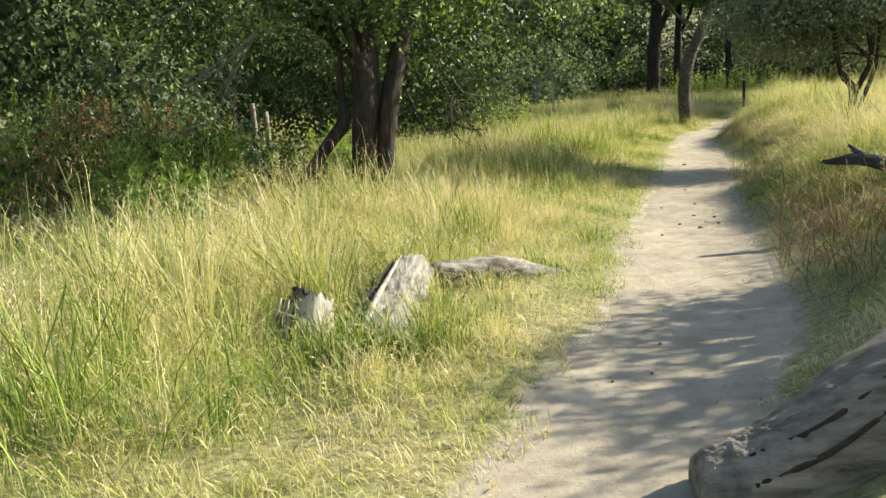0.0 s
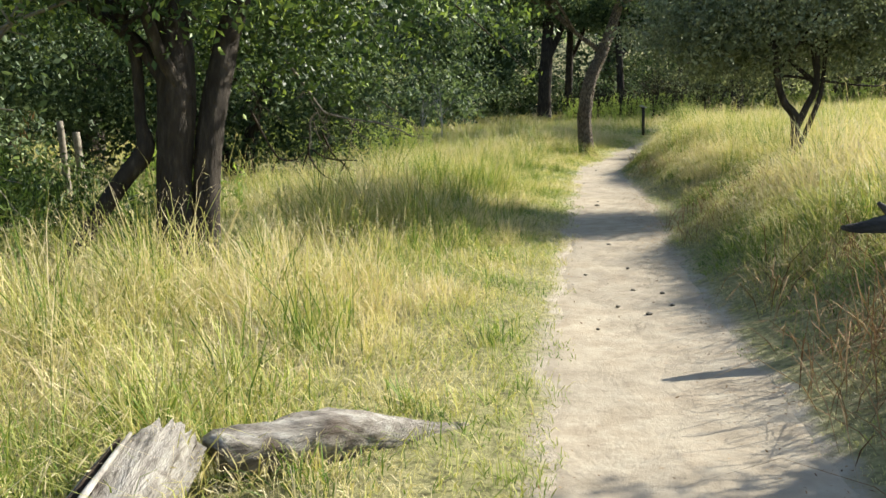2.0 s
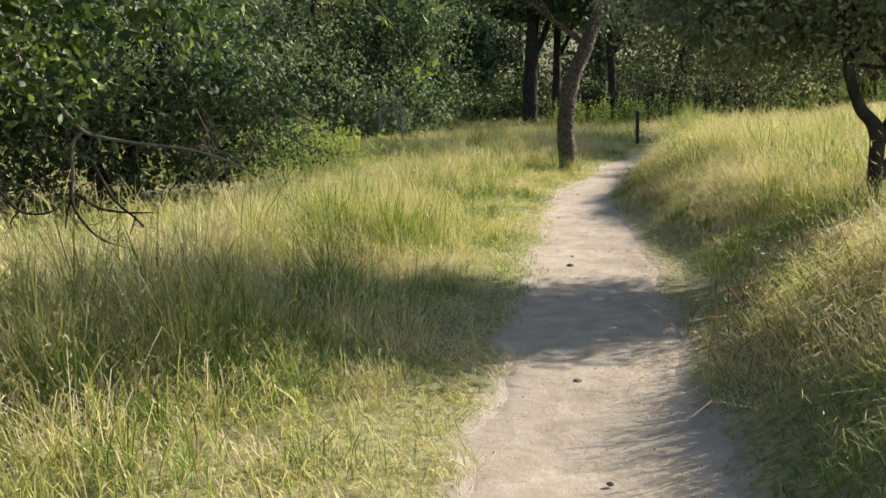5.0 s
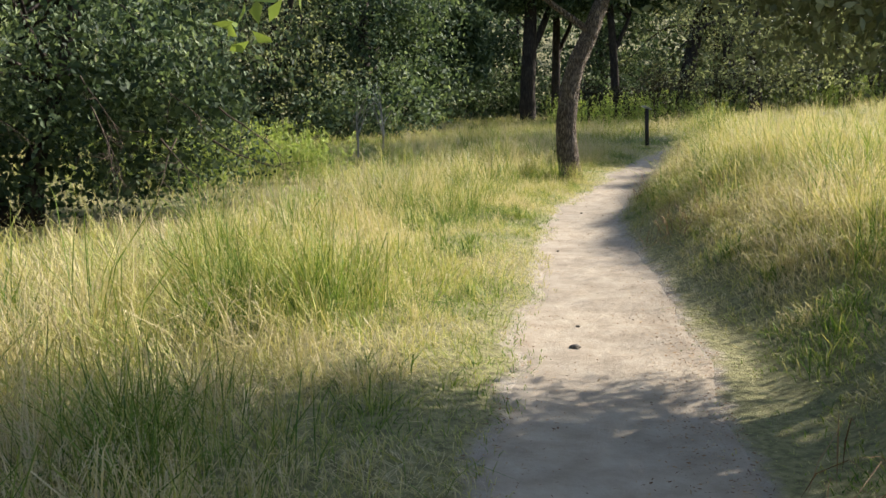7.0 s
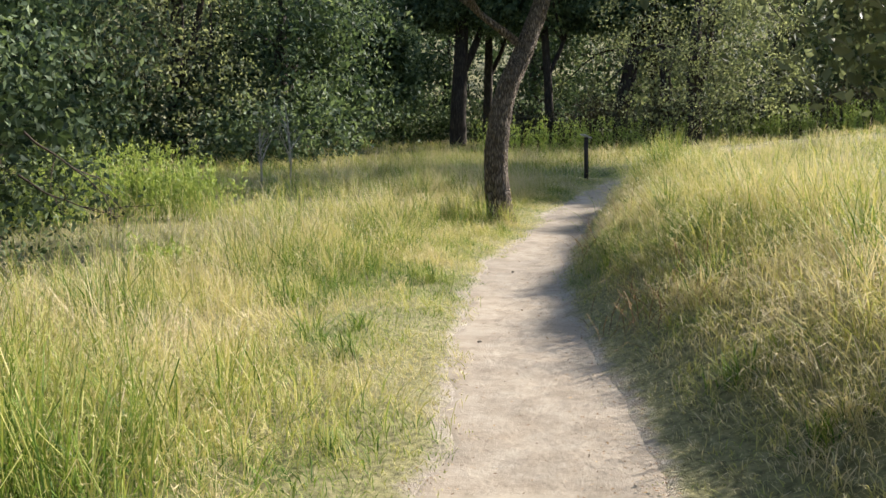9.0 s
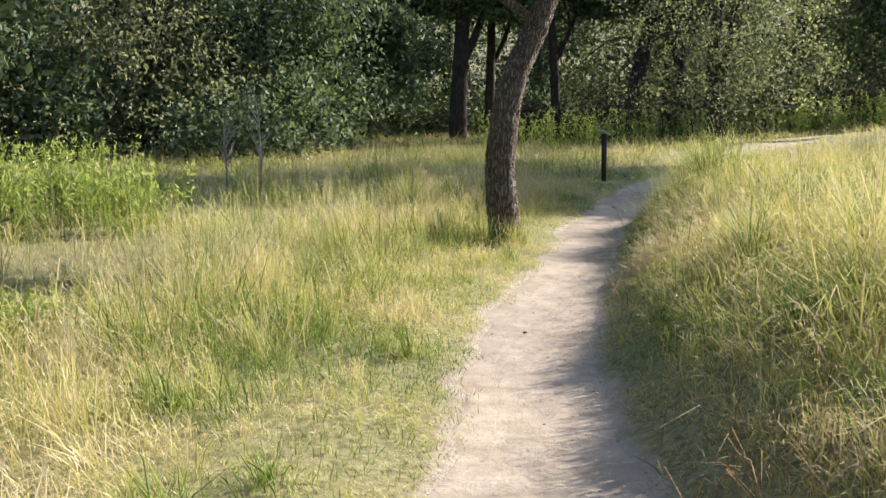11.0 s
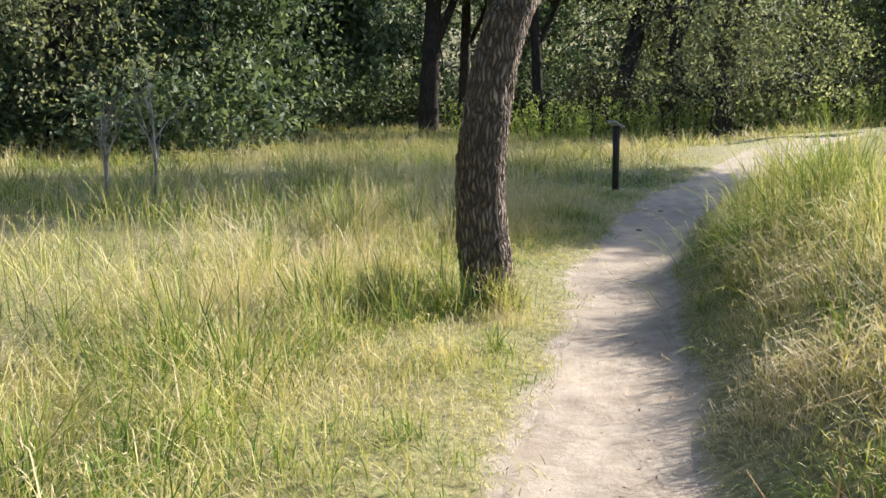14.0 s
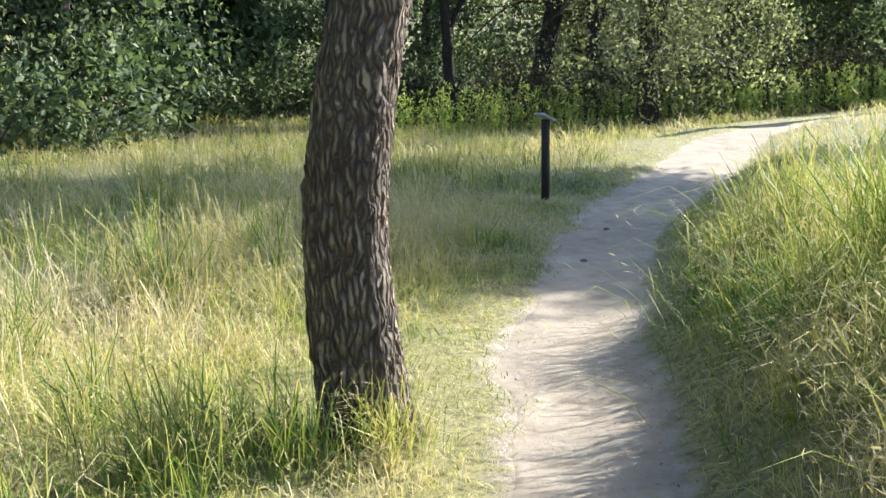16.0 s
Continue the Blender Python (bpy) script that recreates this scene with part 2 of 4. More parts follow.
def tube(soup, pts, sides=8, steps=6, rough=0.0, ridges=0.0, cap=True, seed=0):
    """A bent, tapering limb with uneven bark."""
    q = smooth_line(pts, steps) if steps > 1 else np.asarray(pts, float)
    c, r = q[:, :3], q[:, 3]
    tan = np.gradient(c, axis=0)
    tan /= np.linalg.norm(tan, axis=1)[:, None] + 1e-9
    ref = np.array([0.0, 1.0, 0.03]) if abs(tan[:, 1]).mean() < 0.8 else np.array([0.0, 0.05, 1.0])
    a = np.cross(tan, ref)
    a /= np.linalg.norm(a, axis=1)[:, None] + 1e-9
    b = np.cross(tan, a)
    ang = np.linspace(0, 2 * math.pi, sides, endpoint=False)
    g = np.random.default_rng(seed + 11)
    rr = np.repeat(r[:, None], sides, 1)
    if rough:
        rr = rr * (1 + rough * g.normal(size=rr.shape) * 0.5 + rough * np.sin(ang * 3 + np.linspace(0, 5, len(r))[:, None] + seed))
    if ridges:
        ph = np.cumsum(g.normal(size=len(r)) * 0.25)[:, None]
        rr = rr * (1 + ridges * np.abs(np.sin(ang[None, :] * (sides // 5) + ph)) + ridges * 0.5 * g.normal(size=rr.shape))
    v = c[:, None, :] + rr[..., None] * (np.cos(ang)[None, :, None] * a[:, None, :] + np.sin(ang)[None, :, None] * b[:, None, :])
    n = len(c)
    i, j = np.meshgrid(np.arange(n - 1), np.arange(sides), indexing="ij")
    p0, p1 = i * sides + j, i * sides + (j + 1) % sides
    p2, p3 = p1 + sides, p0 + sides
    f = np.stack([np.stack([p0, p1, p2], -1), np.stack([p0, p2, p3], -1)], 2).reshape(-1, 3)
    v = v.reshape(-1, 3)
    if cap:
        v = np.vstack([v, c[0], c[-1]])
        k = np.arange(sides)
        f = np.vstack([f, np.stack([np.full(sides, n * sides), (k + 1) % sides, k], -1),
                       np.stack([np.full(sides, n * sides + 1), (n - 1) * sides + k, (n - 1) * sides + (k + 1) % sides], -1)])
    soup.add(v, f)


def leaves(soup, at, length, width, tone, droop=0.25, g=rng):
    """One folded four-corner leaf at each place."""
    n = len(at)
    d = g.normal(size=(n, 3))
    d[:, 2] -= droop * 2
    d /= np.linalg.norm(d, axis=1)[:, None]
    s = np.cross(d, g.normal(size=(n, 3)))
    s /= np.linalg.norm(s, axis=1)[:, None] + 1e-9
    up = np.cross(d, s)
    L, W = np.broadcast_to(length, (n,))[:, None], np.broadcast_to(width, (n,))[:, None]
    base, tip = at - d * L * 0.5, at + d * L * 0.5
    m = at - d * L * 0.08 + up * W * 0.18
    v = np.stack([base, m + s * W * 0.5, tip, m - s * W * 0.5], 1).reshape(-1, 3)
    k = np.arange(n)[:, None] * 4
    f = np.concatenate([k + [0, 1, 2], k + [0, 2, 3]], 0)
    soup.add(v, f, np.repeat(np.clip(tone, 0, 1), 4))


def crown(blobs, clusters, per, spread, leaf, g, tone=(0.45, 0.22), shell=0.5, droop=0.25, flat=0.6):
    """Leaf clusters filling the outer part of some ellipsoids. Returns the soup and the cluster centres."""
    vol = np.array([b[3] * b[4] * b[5] for b in blobs]) ** 0.7
    pick = g.choice(len(blobs), clusters, p=vol / vol.sum())
    B = np.array(blobs, float)[pick]
    d = g.normal(size=(clusters, 3))
    d /= np.linalg.norm(d, axis=1)[:, None]
    r = shell + (1.08 - shell) * g.random(clusters) ** 0.6
    c = B[:, :3] + d * r[:, None] * B[:, 3:]
    so = Soup()
    at = np.repeat(c, per, 0) + g.normal(size=(clusters * per, 3)) * spread * np.array([1, 1, flat])
    tn = np.repeat(g.normal(tone[0], tone[1] * 0.6, clusters), per) + g.normal(0, tone[1], clusters * per)
    L = leaf * g.uniform(0.6, 1.3, len(at))
    leaves(so, at, L, L * 0.5, tn, droop, g=g)
    return so, c


def limbs_to(parent, start, centres, count, radius, material, g, name="limb", sides=6):
    """Boughs that run from a fork out into the crown."""
    for c in centres[g.choice(len(centres), min(count, len(centres)), replace=False)]:
        s = np.asarray(start[g.integers(len(start))], float)
        mid = s + (c - s) * 0.5 + g.normal(size=3) * 0.12 * np.linalg.norm(c - s) + np.array([0, 0, 0.08 * np.linalg.norm(c - s)])
        so = Soup()
        tube(so, [(*s, radius), (*mid, radius * 0.6), (*c, radius * 0.2)], sides, 5, 0.08, seed=int(g.integers(99)))
        for _ in range(3):
            e = mid + (c - mid) * g.uniform(0.1, 0.8) + g.normal(size=3) * 0.12 * np.linalg.norm(c - s)
            o = mid + (c - mid) * g.uniform(0.0, 0.4)
            tube(so, [(*o, radius * 0.35), (*((o + e) / 2 + g.normal(size=3) * 0.06), radius * 0.22), (*e, radius * 0.1)], 4, 3, cap=False)
        part(name, so, material, parent, smooth=True)


def bare_spray(soup, start, way, length, radius, g, depth=3, bend=0.26, sides=4):
    """A leafless branching twig."""
    p, d = np.asarray(start, float), np.asarray(way, float)
    d = d / np.linalg.norm(d)
    pts, n = [(*p, radius)], 5
    kids = []
    for i in range(n):
        d = d + g.normal(size=3) * bend * 0.45
        d /= np.linalg.norm(d)
        p = p + d * length / n
        pts.append((*p, radius * (1 - 0.75 * (i + 1) / n)))
        if depth and i:
            kids.append((p.copy(), d + g.normal(size=3) * 0.8, length * g.uniform(0.3, 0.55), radius * 0.55))
    tube(soup, pts, sides, 3, cap=False)
    for k in kids:
        bare_spray(soup, *k, g, depth - 1, bend, max(3, sides - 1))


# ---- the lie of the land ----
EDGE_Y = np.array([-40, 0, 2, 4, 5, 6.4, 7.8, 10, 11.5, 14, 17, 19.5, 21, 22.4, 23.7, 25.3, 26.8, 28.3, 29.9, 31.1, 32.5, 33.8, 35, 36, 37.1, 38, 41, 46, 80])
EDGE_L = np.array([-9, -0.85, -0.28, 0.36, 0.75, 1.18, 1.48, 2.08, 2.48, 3.14, 3.97, 4.58, 5.04, 5.5, 6.15, 6.9, 7.44, 8.28, 9.2, 9.97, 11.15, 12.3, 13.3, 14.1, 15.15, 16.2, 19.7, 25.6, 66])
EDGE_R = np.array([-8, 0.35, 0.85, 1.34, 1.88, 2.22, 2.53, 3.07, 3.42, 4.15, 4.9, 5.4, 5.83, 6.35, 6.92, 7.58, 8.25, 9.1, 10.1, 11.1, 12.5, 13.65, 14.7, 15.5, 16.4, 17.5, 21.2, 27.2, 68])
RISE_Y, RISE_Z = [-50, 26, 29, 31, 33, 35, 37, 40, 46, 60, 200], [0, 0, 0.09, 0.18, 0.3, 0.45, 0.59, 0.7, 0.82, 1.0, 1.2]
BANK_D, BANK_Z = [0, 0.25, 0.6, 1.1, 2, 4, 8, 14, 30, 90], [0, 0.07, 0.24, 0.40, 0.56, 0.73, 1.0, 1.2, 1.4, 1.8]


def wobble(x, y, s, seed=0.0):
    """A cheap smooth unevenness between -1 and 1."""
    return (np.sin(x * s * 1.7 + seed + 1.3 * np.sin(y * s * 1.1 + seed * 2)) + np.sin(y * s * 1.9 - seed + 1.7 * np.sin(x * s * 0.9 + 4 + seed))
            + np.sin((x + y) * s * 1.3 + seed * 3)) / 3


def edges(y):
    w = 0.05 * wobble(0 * y, y, 2.1) + 0.03 * np.sin(y * 7.3)
    return np.interp(y, EDGE_Y, EDGE_L) + w, np.interp(y, EDGE_Y, EDGE_R) + 0.05 * wobble(0 * y, y, 2.6, 3.0)


def ground_z(x, y):
    x, y = np.asarray(x, float), np.asarray(y, float)
    el, er = np.interp(y, EDGE_Y, EDGE_L), np.interp(y, EDGE_Y, EDGE_R)
    path_rise, meadow_rise = np.interp(y, RISE_Y, RISE_Z), np.clip(y - 27, 0, 60) * 0.013
    dl, dr = np.clip(el - x, 0, None), np.clip(x - er, 0, None)
    k = np.clip(dl / 7, 0, 1)
    z = path_rise * (1 - k) + meadow_rise * k
    dr = np.clip(dr - np.interp(y, [12.2, 13.3, 15.3, 16.6], [0, 0.3, 0.3, 0]), 0, None)
    z = z + np.interp(dr, BANK_D, BANK_Z) * np.interp(y, [-40, 26.5, 30, 36, 60], [1, 1, 0.8, 0.5, 0.35])
    z = z + np.interp(dr, [0, 0.2, 0.5, 1.0, 2.0], [0, 0.03, 0.1, 0.11, 0]) * np.interp(y, [8.6, 9.4, 11, 12, 18.3, 19.3, 21, 22.5, 24, 25, 27.5, 29], [0, 1, 1, 0, 0, 1.3, 1.3, 0.4, 0.4, 1.2, 1, 0])
    z = z + 0.05 * np.clip(dl * 2, 0, 1) + 0.05 * wobble(x, y, 0.9) * np.clip((dl + dr) * 1.2, 0, 1)
    away = np.hypot(np.clip(np.abs(x - 5) - 40, 0, None), np.clip(np.abs(y - 20) - 50, 0, None))
    return z + np.clip(away, 0, 120) * 0.22


def spaced(lo, hi, a, b, fine, n):
    """Coordinates that are close together between a and b and spread out beyond."""
    e = np.geomspace(fine, 1, n)
    e = np.cumsum(e) / np.sum(e)
    return np.concatenate([a - (a - lo) * e[::-1], np.arange(a, b, fine), b + (hi - b) * e])


gx, gy = spaced(-900, 900, -8, 18, 0.17, 34), spaced(-900, 900, -2, 44, 0.2, 34)
X, Y = np.meshgrid(gx, gy, indexing="ij")
inside = np.minimum(X - edges(Y)[0], edges(Y)[1] - X)
Z = ground_z(X, Y) + 0.012 * wobble(X, Y, 9.0, 1.0) * np.clip(-inside / 0.4, 0, 1)
Z = Z - 0.05 * np.clip((inside + 0.02) / 0.3, 0, 1) * ((Y > -11) & (Y < 45))
so = Soup()
i, j = np.meshgrid(np.arange(len(gx) - 1), np.arange(len(gy) - 1), indexing="ij")
p0 = i * len(gy) + j
p1, p2, p3 = p0 + len(gy), p0 + len(gy) + 1, p0 + 1
so.add(np.stack([X, Y, Z], -1), np.stack([np.stack([p0, p1, p2], -1), np.stack([p0, p2, p3], -1)], 2), np.clip(1.0 + inside / np.where(X > edges(Y)[1], 0.22, 0.3), 0, 1).ravel())
ground = part("ground", so, M_SOIL, smooth=True)
tagged(ground, "brown soil with straw thatch under meadow grass", "ground", kind="structure")

# the trodden path, a little hollow between its edges
py = np.arange(-12, 46, 0.1)
el, er = edges(py)
u = np.linspace(-0.3, 1.3, 36)
PX = el[:, None] + (er - el)[:, None] * u[None, :]
PY = np.repeat(py[:, None], len(u), 1)
PZ = ground_z(PX, PY) - 0.002 - 0.012 * np.sin(np.clip(u, 0, 1) * math.pi)[None, :] + (0.010 * wobble(PX, PY, 5.0) + 0.006 * wobble(PX, PY, 15.0, 2)) * np.sin(np.clip(u, 0, 1) * math.pi)[None, :]
PZ -= 0.3 * np.maximum(np.maximum(-u, u - 1), 0)[None, :]
PZ += rng.normal(0, 0.0012, PZ.shape)
so = Soup()
i, j = np.meshgrid(np.arange(len(py) - 1), np.arange(len(u) - 1), indexing="ij")
p0 = i * len(u) + j
p1, p2, p3 = p0 + len(u), p0 + len(u) + 1, p0 + 1
so.add(np.stack([PX, PY, PZ], -1), np.stack([np.stack([p0, p2, p1], -1), np.stack([p0, p3, p2], -1)], 2))
tagged(part("dirt_path", so, M_DIRT, smooth=True), "narrow pale dry dirt footpath worn through grass", "path", kind="structure")


# ---- grass ----
def cell_random(x, y, size, seed):
    """One random number for each cell of a grid."""
    h = np.sin(np.floor(x / size) * 127.1 + np.floor(y / size) * 311.7 + seed * 74.7) * 43758.5453
    return h - np.floor(h)


def blades(soup, x, y, h, w, tone, lean, g, far=False):
    """Arching blades: a base, two bends and a tip; far ones with a single bend."""
    n = len(x)
    base = np.stack([x, y, ground_z(x, y) - 0.02], -1)
    a = g.uniform(0, 2 * math.pi, n)
    side = np.stack([np.cos(a), np.sin(a), np.zeros(n)], -1) * w[:, None] * 0.5
    over = np.linalg.norm(lean, axis=1)
    up = np.stack([lean[:, 0] * h, lean[:, 1] * h, h * np.clip(1.08 - 0.35 * over, 0.35, 1.05)], -1)
    mid = base + up * np.array([0.22, 0.22, 0.5])
    high = base + up * np.array([0.62, 0.62, 0.86])
    tip = base + up * np.array([1.2, 1.2, 1.0]) - np.stack([0 * h, 0 * h, 0.26 * h * over], -1)
    if far:
        v = np.stack([base, mid - side, mid + side, tip], 1).reshape(-1, 3)
        k = np.arange(n)[:, None] * 4
        soup.add(v, np.concatenate([k + [0, 2, 1], k + [1, 2, 3]], 0), np.clip(np.asarray(tone)[:, None] + np.array([-0.2, -0.05, -0.05, 0.15]), 0, 1).ravel())
        return tip, up
    v = np.stack([base, mid - side, mid + side, high - side * 0.7, high + side * 0.7, tip], 1).reshape(-1, 3)
    k = np.arange(n)[:, None] * 6
    f = np.concatenate([k + [0, 2, 1], k + [1, 2, 4], k + [1, 4, 3], k + [3, 4, 5]], 0)
    along = np.array([-0.2, -0.08, -0.08, 0.06, 0.06, 0.18])  # greener at the foot, drier at the tip
    soup.add(v, f, np.clip(np.asarray(tone)[:, None] + along, 0, 1).ravel())
    return tip, up


def seed_heads(soup, tip, up, size, tone, g):
    """A loose drooping ear on a stalk: four small slivers."""
    n = len(tip)
    d = up / np.linalg.norm(up, axis=1)[:, None]
    for k in range(5):
        o = d * size[:, None] * (0.3 - 0.6 * k) + g.normal(size=(n, 3)) * size[:, None] * 0.2
        e = d * 0.5 + g.normal(size=(n, 3)) * 0.4
        s = np.cross(e, g.normal(size=(n, 3)))
        s /= np.linalg.norm(s, axis=1)[:, None] + 1e-9
        c = tip + o
        v = np.stack([c - e * size[:, None] * 0.5, c + s * size[:, None] * 0.085, c + e * size[:, None] * 0.5], 1).reshape(-1, 3)
        soup.add(v, np.arange(n * 3).reshape(-1, 3), np.repeat(np.clip(tone, 0, 1), 3))


def grass_height(x, y):
    """Short by the path's left verge, tall in the meadow and on the bank."""
    el, er = edges(y)
    dl, dr = el - x, x - er
    verge = 1.0 + 0.5 * wobble(0 * y, y, 0.8, 4.0)
    left = np.interp(dl / verge, [-0.05, 0.1, 0.5, 1.0, 1.6, 2.6], [0.06, 0.085, 0.12, 0.19, 0.38, 0.5])
    right = np.interp(dr, [-0.05, 0.15, 0.4, 0.9, 2.0], [0.03, 0.07, 0.15, 0.31, 0.43])
    along = np.interp(y, [3.5, 4.5, 7.4, 8.6, 11.6, 13.3, 15.3, 16.6, 18, 19], [1.0, 0.6, 0.6, 0.9, 1.1, 0.45, 0.5, 0.75, 0.8, 1.0])
    right = right * (along + (1 - along) * np.clip((dr - 0.9) / 0.6, 0, 1))
    crest = np.clip(1 - np.abs(dr - 1.3) / 0.6, 0, 1) * np.interp(y, [8.8, 9.4, 11.2, 12, 18.6, 19.2, 21, 22], [0, 1, 1, 0, 0, 1, 1, 0])
    right = right * (1 + 0.35 * crest)
    h = np.where(dl > dr, left, right)
    h = h * (1.04 + 0.2 * wobble(x, y, 1.1, 5.0) + 0.28 * wobble(x, y, 3.1, 2.0))
    h = h * (1 + 0.14 * wobble(x, y, 0.45, 8.0))
    h = h * (1 + 0.45 * np.exp(-((x + 0.9) / 1.4) ** 2 - ((y - 9.3) / 0.9) ** 2))  # uncut round the meadow tree
    h = h * np.where((x > 0.75) & (y > 2.3) & (y < 3.75), 0.25, 1.0)  # trampled round the fallen log
    h = h * np.where((np.abs(x + 0.25) < 0.4) & (y > 4.95) & (y < 6.0), 0.5, 1.0)
    h = h * (1 - 0.55 * np.exp(-((x + 0.78) / 0.28) ** 2 - ((y - 4.65) / 0.5) ** 2))
    h = h * np.where((np.abs(x - 0.3) < 0.4) & (y > 5.8) & (y < 6.3), 0.7, 1.0)
    h = h * (1 - 0.6 * np.exp(-((x - 1.9) / 0.9) ** 2 - ((y - 23.5) / 0.6) ** 2))  # a hollow in the meadow
    h = h * (1 - 0.8 * np.exp(-(((x + 1.3) / 2.7) ** 2 + ((y - 22.0) / 1.9) ** 2) ** 2))  # bare shaded ground under the thicket
    low = np.interp(y, [26.5, 29, 38], [1.0, 0.75, 0.9])
    return h * np.where(x > er, low, np.interp(y, [30, 45], [1.0, 0.85]))


def dryness(x, y):
    el, er = edges(y)
    t = 0.6 + 0.26 * wobble(x, y, 0.6, 1.0) + 0.34 * wobble(x, y, 1.6, 7.0) + 0.22 * wobble(x, y, 3.6, 3.0)
    dr = x - er
    return t - 0.06 * np.clip(1 - np.abs(dr - 0.5) / 0.8, 0, 1)


def sow(soup, n, x0, x1, y0, y1, wide, g, keep, scale=1.0, heads=0.1, sprawl=0.42, tuft=0.3, dry=0.0):
    """Blades in tussocks that splay outwards, each tussock with its own height, tint and lean."""
    y = g.uniform(y0, y1, n)
    if x0 is None:  # a band on either side of the path, x1 wide
        off, e = g.uniform(-0.12, x1, n), edges(y)
        x = np.where(g.random(n) < 0.5, e[0] - off, e[1] + off)
    else:
        x = g.uniform(x0, x1, n)
    wx, wy = x + 0.22 * wobble(x, y, 2.4, 6.0), y + 0.22 * wobble(x, y, 2.4, 9.0)  # uneven cells
    cx = (np.floor(wx / tuft) + 0.2 + 0.6 * cell_random(wx, wy, tuft, 1)) * tuft - (wx - x)
    cy = (np.floor(wy / tuft) + 0.2 + 0.6 * cell_random(wx, wy, tuft, 2)) * tuft - (wy - y)
    big = cell_random(wx, wy, 0.85, 21)
    tall = cell_random(wx, wy, tuft, 3) * 0.75 + 0.25 * big
    tint = cell_random(wx, wy, tuft, 4) * 0.65 + 0.35 * cell_random(wx, wy, 0.85, 22)
    la, ls = cell_random(wx, wy, tuft, 5) * 2 * math.pi, cell_random(wx, wy, tuft, 6) * 0.55
    k = 0.55 * g.random(n)
    x, y = x + (cx - x) * k, y + (cy - y) * k
    el, er = edges(y)
    d = np.maximum(el - x, x - er)
    ragged = 0.17 * (cell_random(x, y, 0.2, 8) - 0.4) + 0.3 * np.clip(cell_random(x, y, 0.55, 9) - 0.6, 0, 1)
    ok = (d > -ragged) & keep(x, y, d)
    # a thin, worn verge beside the path
    ok &= (g.random(n) < np.interp(d, [-0.1, 0.05, 0.2], [0.5, 0.85, 1.0])) | ((x > er) & (d > 0.04))
    x, y, cx, cy, tall, tint, la, ls = (q[ok] for q in (x, y, cx, cy, tall, tint, la, ls))
    n = len(x)
    h = np.maximum(grass_height(x, y), 0.03) * g.uniform(0.5, 1.15, n) * (0.42 + 1.05 * tall) * scale
    tone = dryness(x, y) + (tint - 0.5) * 0.62 + g.normal(0, 0.13, n) + dry
    lean = np.stack([x - cx, y - cy], -1) / tuft * 1.1 + g.normal(size=(n, 2)) * sprawl
    lean += np.stack([np.cos(la), np.sin(la)], -1) * ls[:, None] + np.array([-0.16, -0.06])
    lean[:, 0] -= 0.3 * np.clip(1 - np.abs(x - edges(y)[1] - 0.7) / 0.8, 0, 1)  # the bank's grass hangs towards the path
    lean += 0.3 * np.stack([wobble(x, y, 2.3, 11.0), wobble(x, y, 2.3, 13.0)], -1)
    lean *= np.minimum(1.0, 1.05 / (np.linalg.norm(lean, axis=1) + 1e-6))[:, None]
    w = wide * g.uniform(0.5, 1.25, n) * np.interp(h, [0.03, 0.3], [0.75, 1.0])
    tip, up = blades(soup, x, y, h, w, tone, lean, g, wide > 0.011)
    sel = (g.random(n) < heads) & (h > 0.2)
    m = int(sel.sum())
    if m:
        seed_heads(soup, tip[sel], up[sel], 0.042 * g.uniform(0.6, 1.5, m) * (wide / 0.007) ** 0.5, np.maximum(tone[sel], 0.55) + g.normal(0.22, 0.1, m), g)


g = np.random.default_rng(3)
so = Soup()
sow(so, 185000, -3.5, 12.2, 1.0, 31.5, 0.0048, g, lambda x, y, d: d < 3.0, 0.95, 0.45, 0.3)
sow(so, 58000, None, 1.7, 1.0, 32, 0.0075, g, lambda x, y, d: (d > 0.12) & (x > edges(y)[1]), 0.75, 0.1, 0.4, 0.24, -0.02)
sow(so, 52000, None, 1.5, 1.0, 33, 0.007, g, lambda x, y, d: d < 1.5, 0.8, 0.02, 0.5, 0.16, -0.03)
sow(so, 30000, None, 0.7, 1.0, 34, 0.006, g, lambda x, y, d: d < 0.7, 0.9, 0.0, 0.6, 0.12, -0.02)
sow(so, 34000, None, 3.0, 1.0, 32, 0.006, g, lambda x, y, d: d > 0.5, 0.95, 0.7, 0.35, 0.4, 0.22)
sow(so, 30000, None, 2.6, 1.0, 32, 0.007, g, lambda x, y, d: d > 0.0, 0.5, 0.0, 0.7, 0.2, 0.1)
sow(so, 88000, -5, 15, 3, 34, 0.0065, g, lambda x, y, d: (d >= 2.9) & (d < 5.5), 1.0, 0.35, 0.32)
sow(so, 42000, -9, 17, 3, 34, 0.0115, g, lambda x, y, d: d >= 5.4, 1.0, 0.2, 0.35)
sow(so, 40000, -9, 13, 31, 47, 0.013, g, lambda x, y, d: np.abs(x - 8) < 24, 1.0, 0.15, 0.4, 0.6)
sow(so, 36000, 9, 34, 31, 60, 0.014, g, lambda x, y, d: d > 0, 0.85, 0.12, 0.35, 0.7, 0.16)
sow(so, 14000, 15, 32, -6, 33, 0.02, g, lambda x, y, d: x > 16.5, 1.05, 0.1, 0.4, 0.5)
sow(so, 11000, -16, 17, -9, 3.4, 0.016, g, lambda x, y, d: ((y < 1.2) | (d > 3.0)) & (d > 0), 1.0, 0.08, 0.4, 0.5)
sow(so, 9000, -20, -8.6, 0, 34, 0.02, g, lambda x, y, d: d > 0, 1.0, 0.08, 0.4, 0.5)
